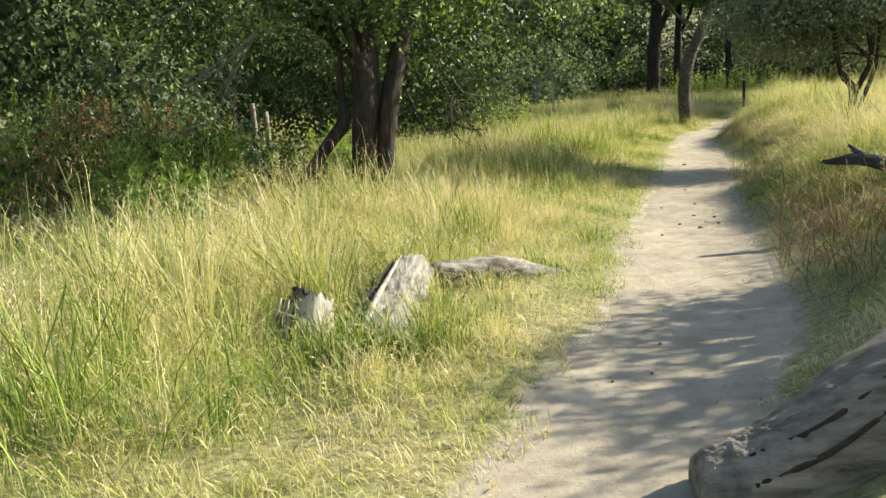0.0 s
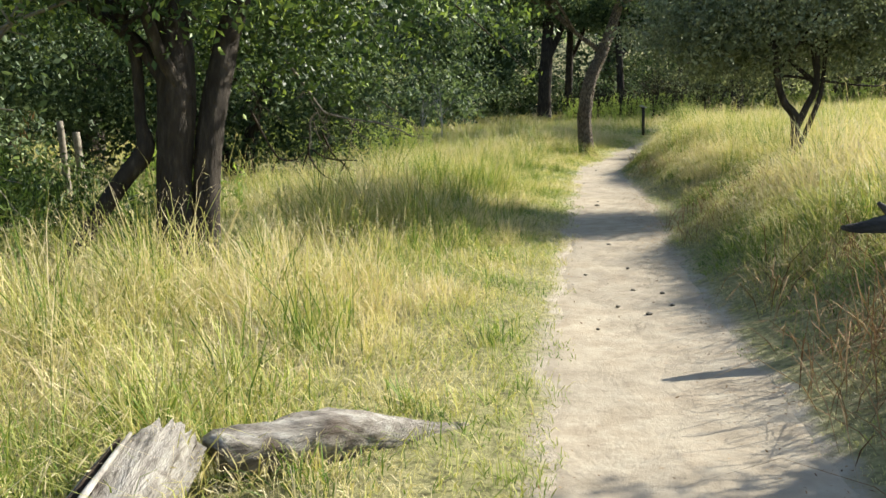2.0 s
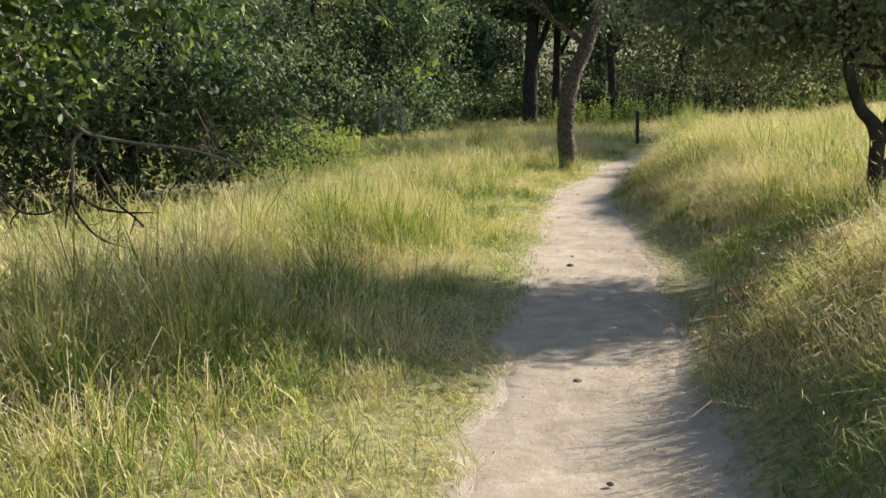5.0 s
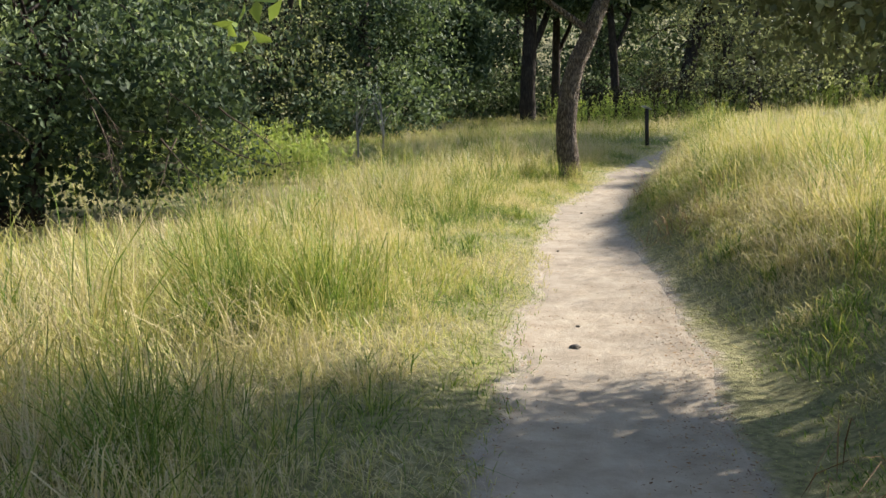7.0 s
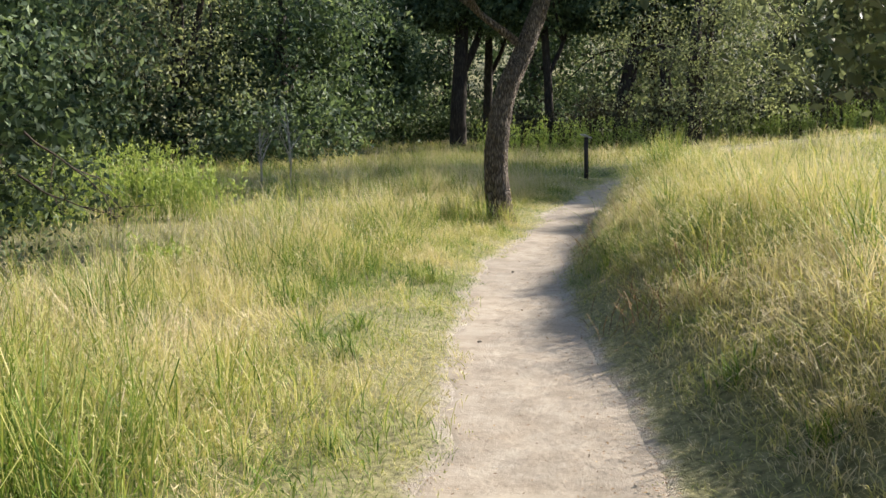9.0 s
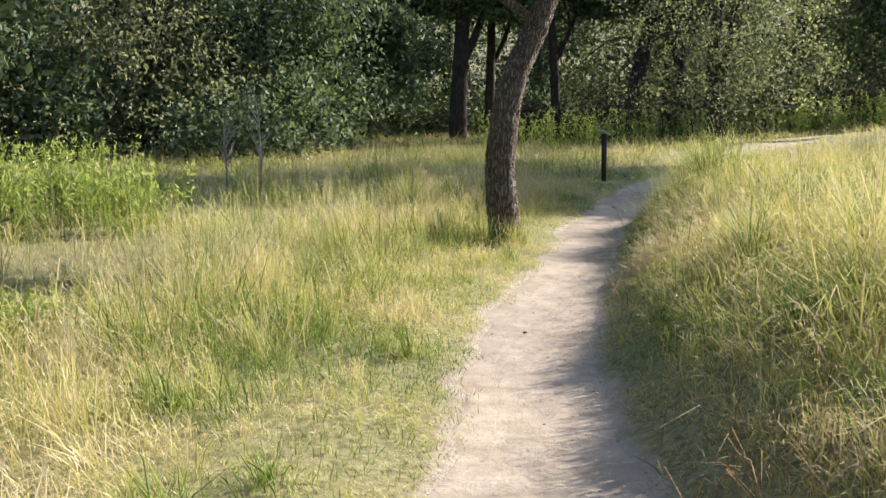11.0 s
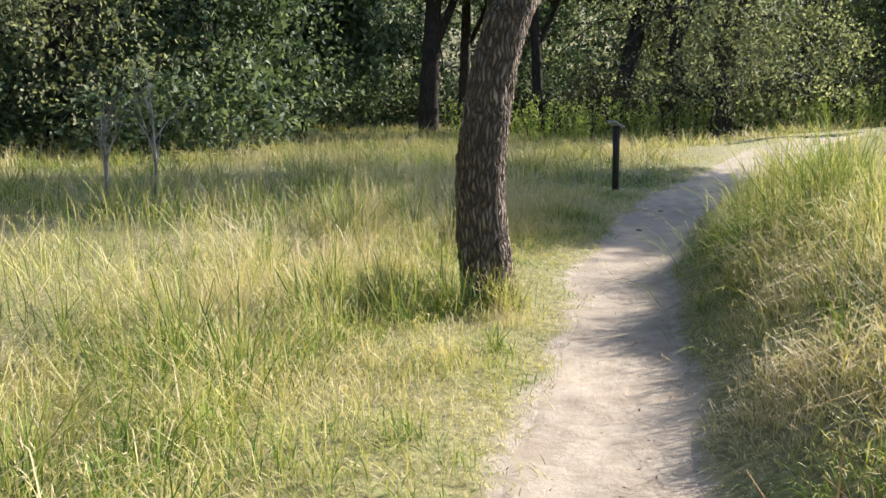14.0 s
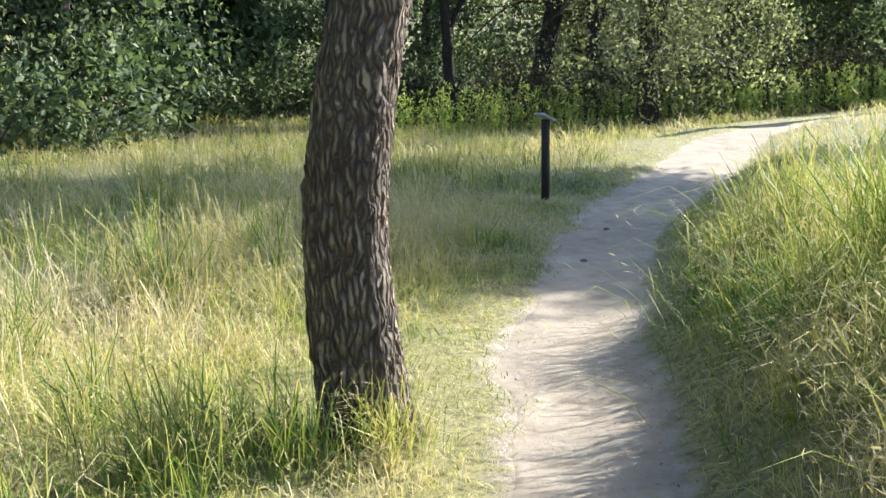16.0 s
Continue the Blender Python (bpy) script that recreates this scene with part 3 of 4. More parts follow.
sow(so, 12000, -14, 20, 46, 62, 0.032, g, lambda x, y, d: d > 0, 1.0, 0.1, 0.35, 0.7)


def tussock(soup, x, y, r, h, n, tone, g, wide=0.007, heads=0.08):
    """A clump of coarse grass, standing out from the meadow."""
    a, d = g.uniform(0, 2 * math.pi, n), np.abs(g.normal(0, r * 0.6, n))
    px, py_ = x + d * np.cos(a) * 1.3, y + d * np.sin(a)
    lean = np.stack([np.cos(a), np.sin(a)], -1) * (d / r * 0.4)[:, None] + g.normal(size=(n, 2)) * 0.4 + np.array([-0.12, -0.04])
    hh = h * g.uniform(0.35, 1.25, n) * np.clip(1.2 - 0.4 * d / r, 0.4, 1.2)
    t = tone + g.normal(0, 0.2, n)
    tip, up = blades(soup, px, py_, hh, wide * g.uniform(0.5, 1.3, n), t, lean, g)
    k = g.random(n) < heads
    seed_heads(soup, tip[k], up[k], np.full(k.sum(), 0.05), 0.9 + 0 * tip[k][:, 0], g)


for x, y, r, h, n, tone in ((6.1, 25.5, 0.22, 0.42, 170, 0.3), (6.5, 25.5, 0.2, 0.3, 200, 0.6), (5.7, 25.5, 0.4, 0.4, 350, 0.45), (1.2, 12.3, 0.6, 0.55, 600, 0.35), (0.4, 11.7, 0.6, 0.5, 600, 0.5), (1.7, 13.3, 0.6, 0.5, 600, 0.3),
                           (-0.1, 4.8, 0.25, 0.32, 260, 0.35), (-0.42, 4.62, 0.2, 0.3, 220, 0.3), (-0.75, 5.4, 0.2, 0.4, 200, 0.45), (-0.05, 5.5, 0.12, 0.26, 120, 0.6), (-0.3, 6.5, 0.35, 0.45, 350, 0.4), (-0.65, 5.9, 0.3, 0.4, 300, 0.4), (-1.5, 3.6, 0.6, 0.55, 500, 0.3),
                           (2.3, 15.9, 0.6, 0.55, 700, 0.4), (2.9, 17.0, 0.6, 0.45, 600, 0.5), (1.8, 17.6, 0.6, 0.55, 600, 0.4), (8.9, 25.6, 0.6, 0.7, 900, 0.35), (8.5, 23.8, 0.6, 0.55, 700, 0.55), (9.4, 27.0, 0.6, 0.6, 800, 0.45)):
    tussock(so, x, y, r, h, n, tone, g, 0.0055)
gt = np.random.default_rng(91)
ty = gt.uniform(3.5, 30, 420)
side = gt.random(420) < 0.6
te = edges(ty)
tx = np.where(side, te[0] - gt.uniform(0.35, 3.2, 420), te[1] + gt.uniform(0.45, 2.2, 420))
for x, y in zip(tx, ty):
    pale = gt.random() < 0.5
    tussock(so, x, y, gt.uniform(0.12, 0.26), max(0.12, float(grass_height(x, y))) * gt.uniform(0.95, 1.3), int(gt.integers(55, 110)), 0.88 if pale else gt.uniform(0.1, 0.35), gt, 0.0042 if pale else 0.006, 0.5 if pale else 0.03)
tagged(part("grass", so, M_GRASS), "tall yellow-green and straw meadow grass gone to seed", "grass", kind="stuff")


# ---- trees ----
def broad_tree(name, label, base, stems, blobs, clusters, per, spread, leaf, bark, foliage, g, group="", boughs=8, limb_r=0.05, tone=(0.45, 0.22), droop=0.25, shell=0.5, sides=14, steps=6, core=1100, core_size=1.0):
    """A tree with its stems as bent trunks, boughs and a crown of single leaves."""
    t = holder(name, base, label, "tree", group)
    tops = []
    for k, st in enumerate(stems):
        so = Soup()
        tube(so, [(base[0] + p[0], base[1] + p[1], base[2] + p[2], p[3]) for p in st], sides, steps, 0.025, 0.045, seed=k)
        part("trunk", so, bark, t, smooth=True)
        tops += [(base[0] + p[0], base[1] + p[1], base[2] + p[2]) for p in st[-2:]]
    so, c = crown([(base[0] + b[0], base[1] + b[1], base[2] + b[2], *b[3:]) for b in blobs], clusters, per, spread, leaf, g, tone, shell, droop)
    # dense inner leaves, oversized to block light, with shade painted as a darker tone
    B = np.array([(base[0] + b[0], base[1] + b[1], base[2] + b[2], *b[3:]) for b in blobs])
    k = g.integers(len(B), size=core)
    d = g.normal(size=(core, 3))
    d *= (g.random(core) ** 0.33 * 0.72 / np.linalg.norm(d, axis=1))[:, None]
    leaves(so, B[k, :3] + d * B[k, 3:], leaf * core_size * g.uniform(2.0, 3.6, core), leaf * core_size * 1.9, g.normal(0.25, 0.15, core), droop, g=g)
    limbs_to(t, tops, c, boughs, limb_r, bark, g)
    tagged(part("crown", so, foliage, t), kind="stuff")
    return t


def at_ground(x, y, dz=-0.05):
    return (x, y, float(ground_z(x, y)) + dz)


g = np.random.default_rng(21)
# the twin-stemmed tree whose branches hang over the meadow
main_tree = broad_tree(
    "meadow_tree", "dark twin-stemmed tree with low hanging leafy branches", at_ground(-0.70, 10.6),
    [[(-0.12, 0, 0, 0.20), (-0.13, 0, 0.45, 0.145), (-0.12, 0, 0.9, 0.13), (-0.07, 0, 1.5, 0.14), (-0.12, 0.1, 2.1, 0.13), (-0.5, 0.3, 3.4, 0.08)],
     [(0.08, 0.03, 0, 0.14), (0.09, 0.03, 0.5, 0.105), (0.15, 0.04, 1.15, 0.10), (0.28, 0.1, 1.75, 0.095), (0.42, 0.2, 2.2, 0.08), (0.9, 0.5, 3.3, 0.05)],
     [(-1.12, -0.1, 0.0, 0.055), (-0.75, -0.06, 0.52, 0.06), (-0.5, -0.04, 0.86, 0.068), (-0.33, -0.02, 1.08, 0.07), (-0.35, 0.0, 1.32, 0.042), (-0.36, 0.05, 1.75, 0.04), (-0.44, 0.1, 2.05, 0.038), (-0.7, 0.4, 2.9, 0.03)],
     [(-0.12, 0, 1.55, 0.06), (-0.42, 0.1, 1.95, 0.05), (-1.1, 0.2, 2.4, 0.035), (-2.1, 0.3, 2.8, 0.02)],
     [(0.02, -0.05, 1.45, 0.05), (-0.16, -0.2, 1.85, 0.045), (-0.3, -0.35, 2.6, 0.03)]],
    [(0.4, 0.8, 3.6, 2.6, 2.4, 1.5), (-1.6, 0.4, 3.8, 2.2, 2.2, 1.4), (1.4, 1.6, 2.35, 1.1, 1.3, 0.85), (0.6, 2.6, 2.2, 1.2, 1.0, 0.9), (-2.2, 1.5, 2.6, 1.6, 1.5, 0.8), (-0.2, -0.4, 2.35, 1.3, 0.8, 0.42), (-0.4, 4.0, 3.4, 2.2, 2.0, 1.5)],
    480, 100, 0.2, 0.07, M_DARKBARK, M_OAK, g, boughs=14, limb_r=0.04, tone=(0.5, 0.34), core=4500, core_size=0.45, shell=0.4, sides=36, steps=10)

# the young forked tree on the bank
small_tree = broad_tree(
    "forked_young_tree", "small forked tree with grey-green leaves on the grassy bank", at_ground(6.0, 14.3),
    [[(0, 0, 0, 0.065), (0.0, 0, 0.35, 0.055), (0.0, 0, 0.68, 0.055), (-0.15, 0, 0.88, 0.042), (-0.22, 0.05, 1.2, 0.038), (-0.3, 0.1, 1.9, 0.025)],
     [(0.02, 0, 0.58, 0.05), (0.14, 0, 0.8, 0.04), (0.26, 0, 1.1, 0.036), (0.3, 0.1, 1.7, 0.025)],
     [(0.06, 0.02, 0.3, 0.03), (0.2, 0.03, 0.6, 0.03), (0.34, 0.03, 1.0, 0.027), (0.42, 0.1, 1.6, 0.02)]],
    [(0.2, 0.4, 2.3, 1.75, 1.4, 1.0), (-0.6, 0.5, 1.75, 1.3, 1.1, 0.6), (0.9, 0.2, 1.8, 1.1, 1.0, 0.6), (0.1, 0.4, 3.4, 1.4, 1.3, 0.8)],
    1050, 44, 0.14, 0.06, M_DARKBARK, M_OLIVE, g, boughs=10, limb_r=0.018, core=2300)

# the leaning tree by the path
path_tree = broad_tree(
    "leaning_path_tree", "brown tree with deeply furrowed bark leaning beside the path", at_ground(6.42, 25.78),
    [[(0.05, -0.02, 0, 0.215), (0.03, 0, 0.22, 0.18), (-0.02, 0, 0.8, 0.162), (0.02, 0, 1.3, 0.155), (0.15, 0, 1.9, 0.142), (0.44, 0.05, 2.5, 0.13), (0.85, 0.1, 3.6, 0.10), (1.1, 0.2, 4.8, 0.06)],
     [(0.42, 0, 2.45, 0.06), (0.18, 0.05, 2.66, 0.055), (-0.2, 0.1, 2.95, 0.045), (-0.9, 0.2, 3.6, 0.03)]],
    [(0.2, 0.3, 5.2, 2.6, 2.4, 1.6), (-1.5, 0.2, 4.2, 1.4, 1.5, 0.8), (2.0, 0.4, 4.4, 1.3, 1.3, 0.9)],
    620, 38, 0.17, 0.09, M_FURROW, M_FOREST, g, boughs=12, limb_r=0.04, sides=56, steps=14)

# the leafy thicket tree farther along the meadow's left side
thicket = broad_tree(
    "spreading_thicket_tree", "low spreading tree with dense leaves down to the grass", at_ground(-1.3, 22.6),
    [[(0, 0, 0, 0.16), (0.1, 0, 0.8, 0.13), (0.5, 0, 1.8, 0.09), (0.8, 0, 3, 0.05)],
     [(-0.3, 0.1, 0, 0.13), (-0.6, 0.1, 1.0, 0.1), (-0.9, 0.1, 2.6, 0.06)]],
    [(0.6, -0.2, 2.5, 2.7, 2.2, 1.4), (-1.5, 0, 3.2, 2.4, 2.2, 1.8), (1.7, -0.5, 1.65, 1.6, 1.4, 0.85), (-2.5, -0.5, 2.0, 2.0, 1.5, 1.1), (-0.6, 1.2, 1.2, 3.0, 0.8, 1.2), (0.5, -0.3, 0.85, 2.2, 1.0, 0.85), (-2.3, -0.4, 0.9, 2.0, 1.0, 0.95)],
    470, 78, 0.22, 0.085, M_DARKBARK, M_FOREST, g, boughs=16, limb_r=0.04, tone=(0.42, 0.34), shell=0.4, core=4000, core_size=0.6)


# woods: a few grown trees and their copies
def wood_tree(label, height, spread_r, low, foliage, g, leaf=0.25, clusters=520, per=20, core=1900, name="woodland_tree"):
    h, r = height, spread_r
    return broad_tree(
        name, label, (0, 0, 0),
        [[(0, 0, -0.2, 0.36), (0.05, 0, 1.0, 0.29), (0.1, 0.1, h * 0.35, 0.24), (0.3, 0.1, h * 0.6, 0.15), (0.4, 0.2, h * 0.85, 0.06)],
         [(0.1, 0, h * 0.22, 0.17), (0.7, 0.1, h * 0.36, 0.14), (1.3, 0.3, h * 0.6, 0.07)]],
        [(0, 0, h * 0.68, r, r, h * 0.3), (r * 0.45, -r * 0.3, low + h * 0.2, r * 0.7, r * 0.6, h * 0.2), (-r * 0.5, -r * 0.2, low + h * 0.22, r * 0.7, r * 0.65, h * 0.22),
         (0.1, -r * 0.55, h * 0.5, r * 0.6, r * 0.5, h * 0.22)],
        clusters, per, 0.26 + 0.5 * leaf, leaf, M_DARKBARK, foliage, g, "trees of the wood", boughs=9, limb_r=0.07, core=core, core_size=0.6, tone=(0.47, 0.3), shell=0.5)


kinds = [wood_tree("tall dark green woodland tree with a visible trunk", 10.0, 3.4, 1.6, M_FOREST, g, 0.28, 260, 20),
         wood_tree("woodland tree with leaves hanging close to the grass", 8.5, 3.6, 0.2, M_FOREST, g, 0.175, 230, 38),
         wood_tree("pale grey-green willow-like tree of the wood", 9.0, 3.6, 0.4, M_WILLOW, g, 0.13, 280, 50, 700),
         wood_tree("dense shady tree at the near wood edge", 8.5, 3.4, 0.5, M_FOREST, g, 0.15, 240, 42)]
SPOTS = [(1, -4, 43.5), (2, 0.5, 45.5), (1, 4.0, 47), (0, 7.0, 53), (1, 8, 63), (2, 22, 57), (2, 26, 53), (2, 18.6, 45.5), (1, 30, 52),
         (2, 34, 49), (1, 39, 46), (0, -9, 40), (1, -13, 35), (0, -8.5, 31), (3, -6.5, 20), (3, -9.5, 23.5), (3, -11, 17), (0, -14, 24), (3, -5.2, 26.5), (3, -13.5, 12.5), (3, -10, 11),
         (0, 2.6, 54), (2, -2, 52), (1, -8, 48), (0, 34, 60), (1, 14, 69), (1, 20, 71), (1, 25, 67), (0, 9.5, 68), (1, 3, 66)]
used = set()
for k, x, y in SPOTS:
    s = g.uniform(0.85, 1.2)
    m = Matrix.Translation(at_ground(x, y)) @ Matrix.Rotation(g.uniform(-0.9, 0.9), 4, "Z") @ Matrix.Scale(s, 4)
    if k in used:
        copy_thing(kinds[k], m)
    else:
        used.add(k)
        kinds[k].matrix_basis = m
# wooded slopes far behind
g2 = np.random.default_rng(61)
so = Soup()
n = 1500
a = g2.uniform(-1.1, 1.35, n)
r = g2.uniform(62, 130, n)
fx, fy = 6 + r * np.sin(a), 20 + r * np.cos(a)
fc = np.stack([fx, fy, ground_z(fx, fy) + g2.uniform(0.5, 9, n)], -1)
at = np.repeat(fc, 16, 0) + g2.normal(size=(n * 16, 3)) * np.array([1.3, 1.3, 0.9])
leaves(so, at, g2.uniform(0.5, 1.0, len(at)), 0.5, np.repeat(g2.normal(0.45, 0.2, n), 16) + g2.normal(0, 0.2, len(at)), g=g2)
tagged(part("far_woods", so, M_FOREST), "dark green wooded slope far behind the meadow", "woods", kind="stuff")
# trees beyond the bank whose shade lies across the path and the far meadow
for x, y, low, high, r, n in ((22.0, 35.2, 4.5, 8.4, 2.6, 420), (25.0, 42.0, 8.2, 16.0, 3.6, 700)):
    c = (low + high) / 2
    broad_tree("shade_tree", "tall dense tree standing beyond the grassy bank", at_ground(x, y),
               [[(0, 0, 0, 0.3), (0.1, 0, low * 0.6, 0.24), (0.0, 0.1, c, 0.17), (0.1, 0, high * 0.9, 0.05)],
                [(0.08, 0, low * 0.6, 0.15), (-0.7, 0.1, low, 0.12), (-1.4, 0.2, c, 0.06)]],
               [(0, 0, c + 0.3, r, r, (high - low) * 0.45), (-0.5 * r, 0.4 * r, c - 0.5, r * 0.7, r * 0.6, (high - low) * 0.3), (0.5 * r, -0.4 * r, c - 0.2, r * 0.7, r * 0.6, (high - low) * 0.35)],
               n, 34, 0.32, 0.2, M_DARKBARK, M_FOREST, g, "shade trees", boughs=10, limb_r=0.06, core=2200)


# small tree added out of view to shade the path's foot and the log
broad_tree("unseen_bank_shade_tree", "small unseen leafy tree added on the bank for its shade", at_ground(5.75, 5.9),
           [[(0, 0, 0, 0.06), (0.03, 0, 0.7, 0.05), (0.1, 0.05, 1.45, 0.03)]], [(0, 0, 1.55, 1.2, 1.4, 0.7), (-0.4, -1.0, 1.35, 0.8, 0.8, 0.5), (0.1, 1.0, 1.45, 0.9, 0.8, 0.55)],
           300, 36, 0.13, 0.07, M_DARKBARK, M_OAK, g, boughs=6, limb_r=0.02, core=900)

# tall trees with bare stems at the back of the meadow
for x, y, lean, r in ((12.2, 56.5, 0.4, 0.36), (16.4, 55.8, -0.3, 0.2), (19.4, 55.0, 1.4, 0.34), (14.2, 59.0, 0.2, 0.22), (21.5, 54.0, -0.8, 0.24)):
    broad_tree("tall_woodland_tree", "tall tree with a bare dark trunk behind the meadow", at_ground(x, y),
               [[(0, 0, 0, r * 1.15), (lean * 0.1, 0, 1.5, r), (lean * 0.5, 0, 4.0, r * 0.9), (lean, 0.2, 7.0, r * 0.6), (lean * 1.3, 0.3, 9.5, r * 0.3)],
                [(lean * 0.35, 0, 3.2, r * 0.55), (lean * 0.35 + 0.8, 0.1, 4.8, r * 0.45), (lean * 0.35 + 1.6, 0.2, 7.0, r * 0.2)]],
               [(lean, 0, 8.2, 3.4, 3.0, 2.4), (lean - 1.8, -0.5, 6.2, 1.8, 1.6, 1.1), (lean + 2.0, -0.4, 6.0, 1.8, 1.6, 1.2)],
               420, 26, 0.3, 0.2, M_DARKBARK, M_FOREST, g, "tall trees of the wood", boughs=8, limb_r=0.06)


def shrub(label, base, blobs, clusters, per, leaf, foliage, g, stems=8, name="shrub", category="shrub", tone=(0.5, 0.25), spread=0.09, group=""):
    t = holder(name, base, label, category, group)
    so, c = crown([(base[0] + b[0], base[1] + b[1], base[2] + b[2], *b[3:]) for b in blobs], clusters, per, spread, leaf, g, tone, 0.25, 0.1, 1.0)
    st = Soup()
    for q in c[g.choice(len(c), min(stems, len(c)), replace=False)]:
        o = np.array(base) + np.array([*(g.normal(size=2) * 0.15), 0])
        tube(st, [(*o, 0.012), (*((o + q) / 2 + g.normal(size=3) * 0.06), 0.009), (*q, 0.004)], 4, 3, cap=False)
    tagged(part("stem", st, M_DARKTWIG, t), kind="stuff")
    tagged(part("foliage", so, foliage, t), kind="stuff")
    return t


# brown thicket; its low leaf tone paints in the shade under the trees
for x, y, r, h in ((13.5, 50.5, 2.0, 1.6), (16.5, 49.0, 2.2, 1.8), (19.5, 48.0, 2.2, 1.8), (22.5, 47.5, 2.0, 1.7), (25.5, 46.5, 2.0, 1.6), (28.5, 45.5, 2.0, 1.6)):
    shrub("brown thicket under the pale trees, coloured dark for shade", at_ground(x, y), [(0, 0, h * 0.5, r, r * 0.6, h * 0.6)], 260, 12, 0.16, M_BRUSH, g, 20, "thicket", tone=(0.15, 0.2), spread=0.25, group="shaded thicket")
for x, y, r, h, fo in ((-4.6, 12.2, 1.2, 0.9, M_OAK), (-3.4, 13.4, 0.9, 0.75, M_OAK), (-6.2, 13.5, 1.5, 1.3, M_FOREST), (-3.9, 15.5, 1.2, 0.9, M_FOREST),
                       (-5.5, 16.5, 1.6, 1.5, M_FOREST)):
    shrub("leafy green roadside shrub among dry grass", at_ground(x, y), [(0, 0, h * 0.6, r, r, h * 0.55)], 130, 14, 0.10, fo, g, group="shrubs at the wood edge")


def weed_clump(label, x, y, r, h, stalks, leaf, group, g, tone=0.6, foliage=M_WEED):
    """Upright leafy stalks of different heights."""
    t = holder("weed_clump", at_ground(x, y), label, "weeds", group)
    st, fo = Soup(), Soup()
    for _ in range(stalks * 2):
        px, py_ = x + g.normal() * r * 0.55, y + g.normal() * r * 0.45
        z, hh = float(ground_z(px, py_)) - 0.03, h * g.uniform(0.55, 1.15)
        lx, ly = g.normal(size=2) * 0.1 * hh
        tube(st, [(px, py_, z, 0.007), (px + lx * 0.4, py_ + ly * 0.4, z + hh * 0.55, 0.005), (px + lx, py_ + ly, z + hh, 0.003)], 3, 2, cap=False)
        n = 30
        u = np.sort(g.uniform(0.2, 1.02, n))
        at = np.stack([px + lx * u, py_ + ly * u, z + hh * u], -1) + g.normal(size=(n, 3)) * 0.035 * np.array([1, 1, 0.5])
        leaves(fo, at, leaf * g.uniform(0.6, 1.2, n), leaf * 0.22, tone + g.normal(0, 0.2, n) + 0.15 * u, -0.5, g=g)
    tagged(part("stem", st, M_WEED, t), kind="stuff")
    tagged(part("foliage", fo, foliage, t), kind="stuff")


for x, y, r, h, n, tone in ((2.13, 27.83, 0.6, 1.15, 34, 0.85), (1.37, 28.85, 0.6, 1.4, 36, 0.95), (0.60, 27.96, 0.7, 1.25, 40, 0.85), (-0.29, 28.98, 0.8, 1.5, 42, 0.95),
                            (-1.30, 28.34, 0.8, 1.2, 38, 0.9), (0.10, 27.07, 0.7, 0.9, 20, 0.8), (2.1, 21.7, 0.35, 0.5, 9, 0.75)):
    weed_clump("bright green leafy weeds standing upright in the meadow", x, y, r, h * 0.8, n, 0.1, "meadow weeds", g, tone)
for k in range(22):
    x = 11.5 + k * 0.72
    weed_clump("tall green weeds at the far edge of the meadow", x, 46.5 - 0.12 * (x - 12) + g.normal() * 0.5, 0.7, 1.25, 10, 0.13, "far meadow weeds", g, 0.75)
for x, y, r, h, fo in ((-3.2, 10.2, 0.5, 0.9, M_WEED), (-2.6, 11.2, 0.5, 0.85, M_WEED), (-3.6, 11.6, 0.6, 1.15, M_OAK), (-4.3, 11.2, 0.6, 1.2, M_LITTER), (-2.2, 12.6, 0.5, 0.8, M_OAK), (-3.0, 12.8, 0.5, 1.1, M_OAK),
                       (-4.6, 13.2, 0.6, 1.4, M_LITTER), (-5.2, 12.2, 0.7, 1.4, M_WEED), (-1.5, 14.4, 0.5, 0.8, M_WEED), (-2.4, 8.9, 0.4, 0.7, M_WEED), (-3.9, 14.4, 0.5, 1.2, M_LITTER), (-1.4, 12.4, 0.4, 0.55, M_OAK)):
    weed_clump("broad-leaved weeds with some reddish-brown stalks by the wood edge", x, y, r, h, 22, 0.11, "wood edge weeds", g, 0.4, fo)
for k in range(26):
    x = -12 + k * 2.1
    y = (44 if x < 6 else 60) + g.normal() * 1.0 + (0 if x < 24 else -6)
    shrub("dark green underwood at the foot of the trees", at_ground(x, y), [(0, 0, 1.0, 1.7, 1.2, 1.2)], 110, 12, 0.22, M_FOREST, g, name="underwood", group="underwood", spread=0.2)

# ---- posts ----
def fence_post(x, y, h, r, lean):
    so = Soup()
    b = at_ground(x, y)
    tube(so, [(*b, r), (b[0] + lean * 0.5, b[1], b[2] + h * 0.5, r * 0.97), (b[0] + lean, b[1], b[2] + h, r * 0.9)], 10, 5, 0.04, 0.03)
    tagged(part("fence_post", so, M_TWIG, smooth=True), "weathered grey wooden fence post in tall grass", "post", "old fence posts")


fence_post(-2.95, 15.75, 1.22, 0.045, -0.06)
fence_post(-2.72, 15.55, 1.08, 0.05, -0.05)


def box(soup, sx, sy, sz, m):
    bm = bmesh.new()
    bmesh.ops.create_cube(bm, size=1.0, matrix=m @ Matrix.Diagonal((sx, sy, sz, 1)))
    bmesh.ops.bevel(bm, geom=bm.edges[:], offset=min(sx, sy, sz) * 0.12, segments=2, affect="EDGES")
    bmesh.ops.triangulate(bm, faces=bm.faces[:])
    soup.add([q.co for q in bm.verts], [[q.index for q in f.verts] for f in bm.faces])
    bm.free()


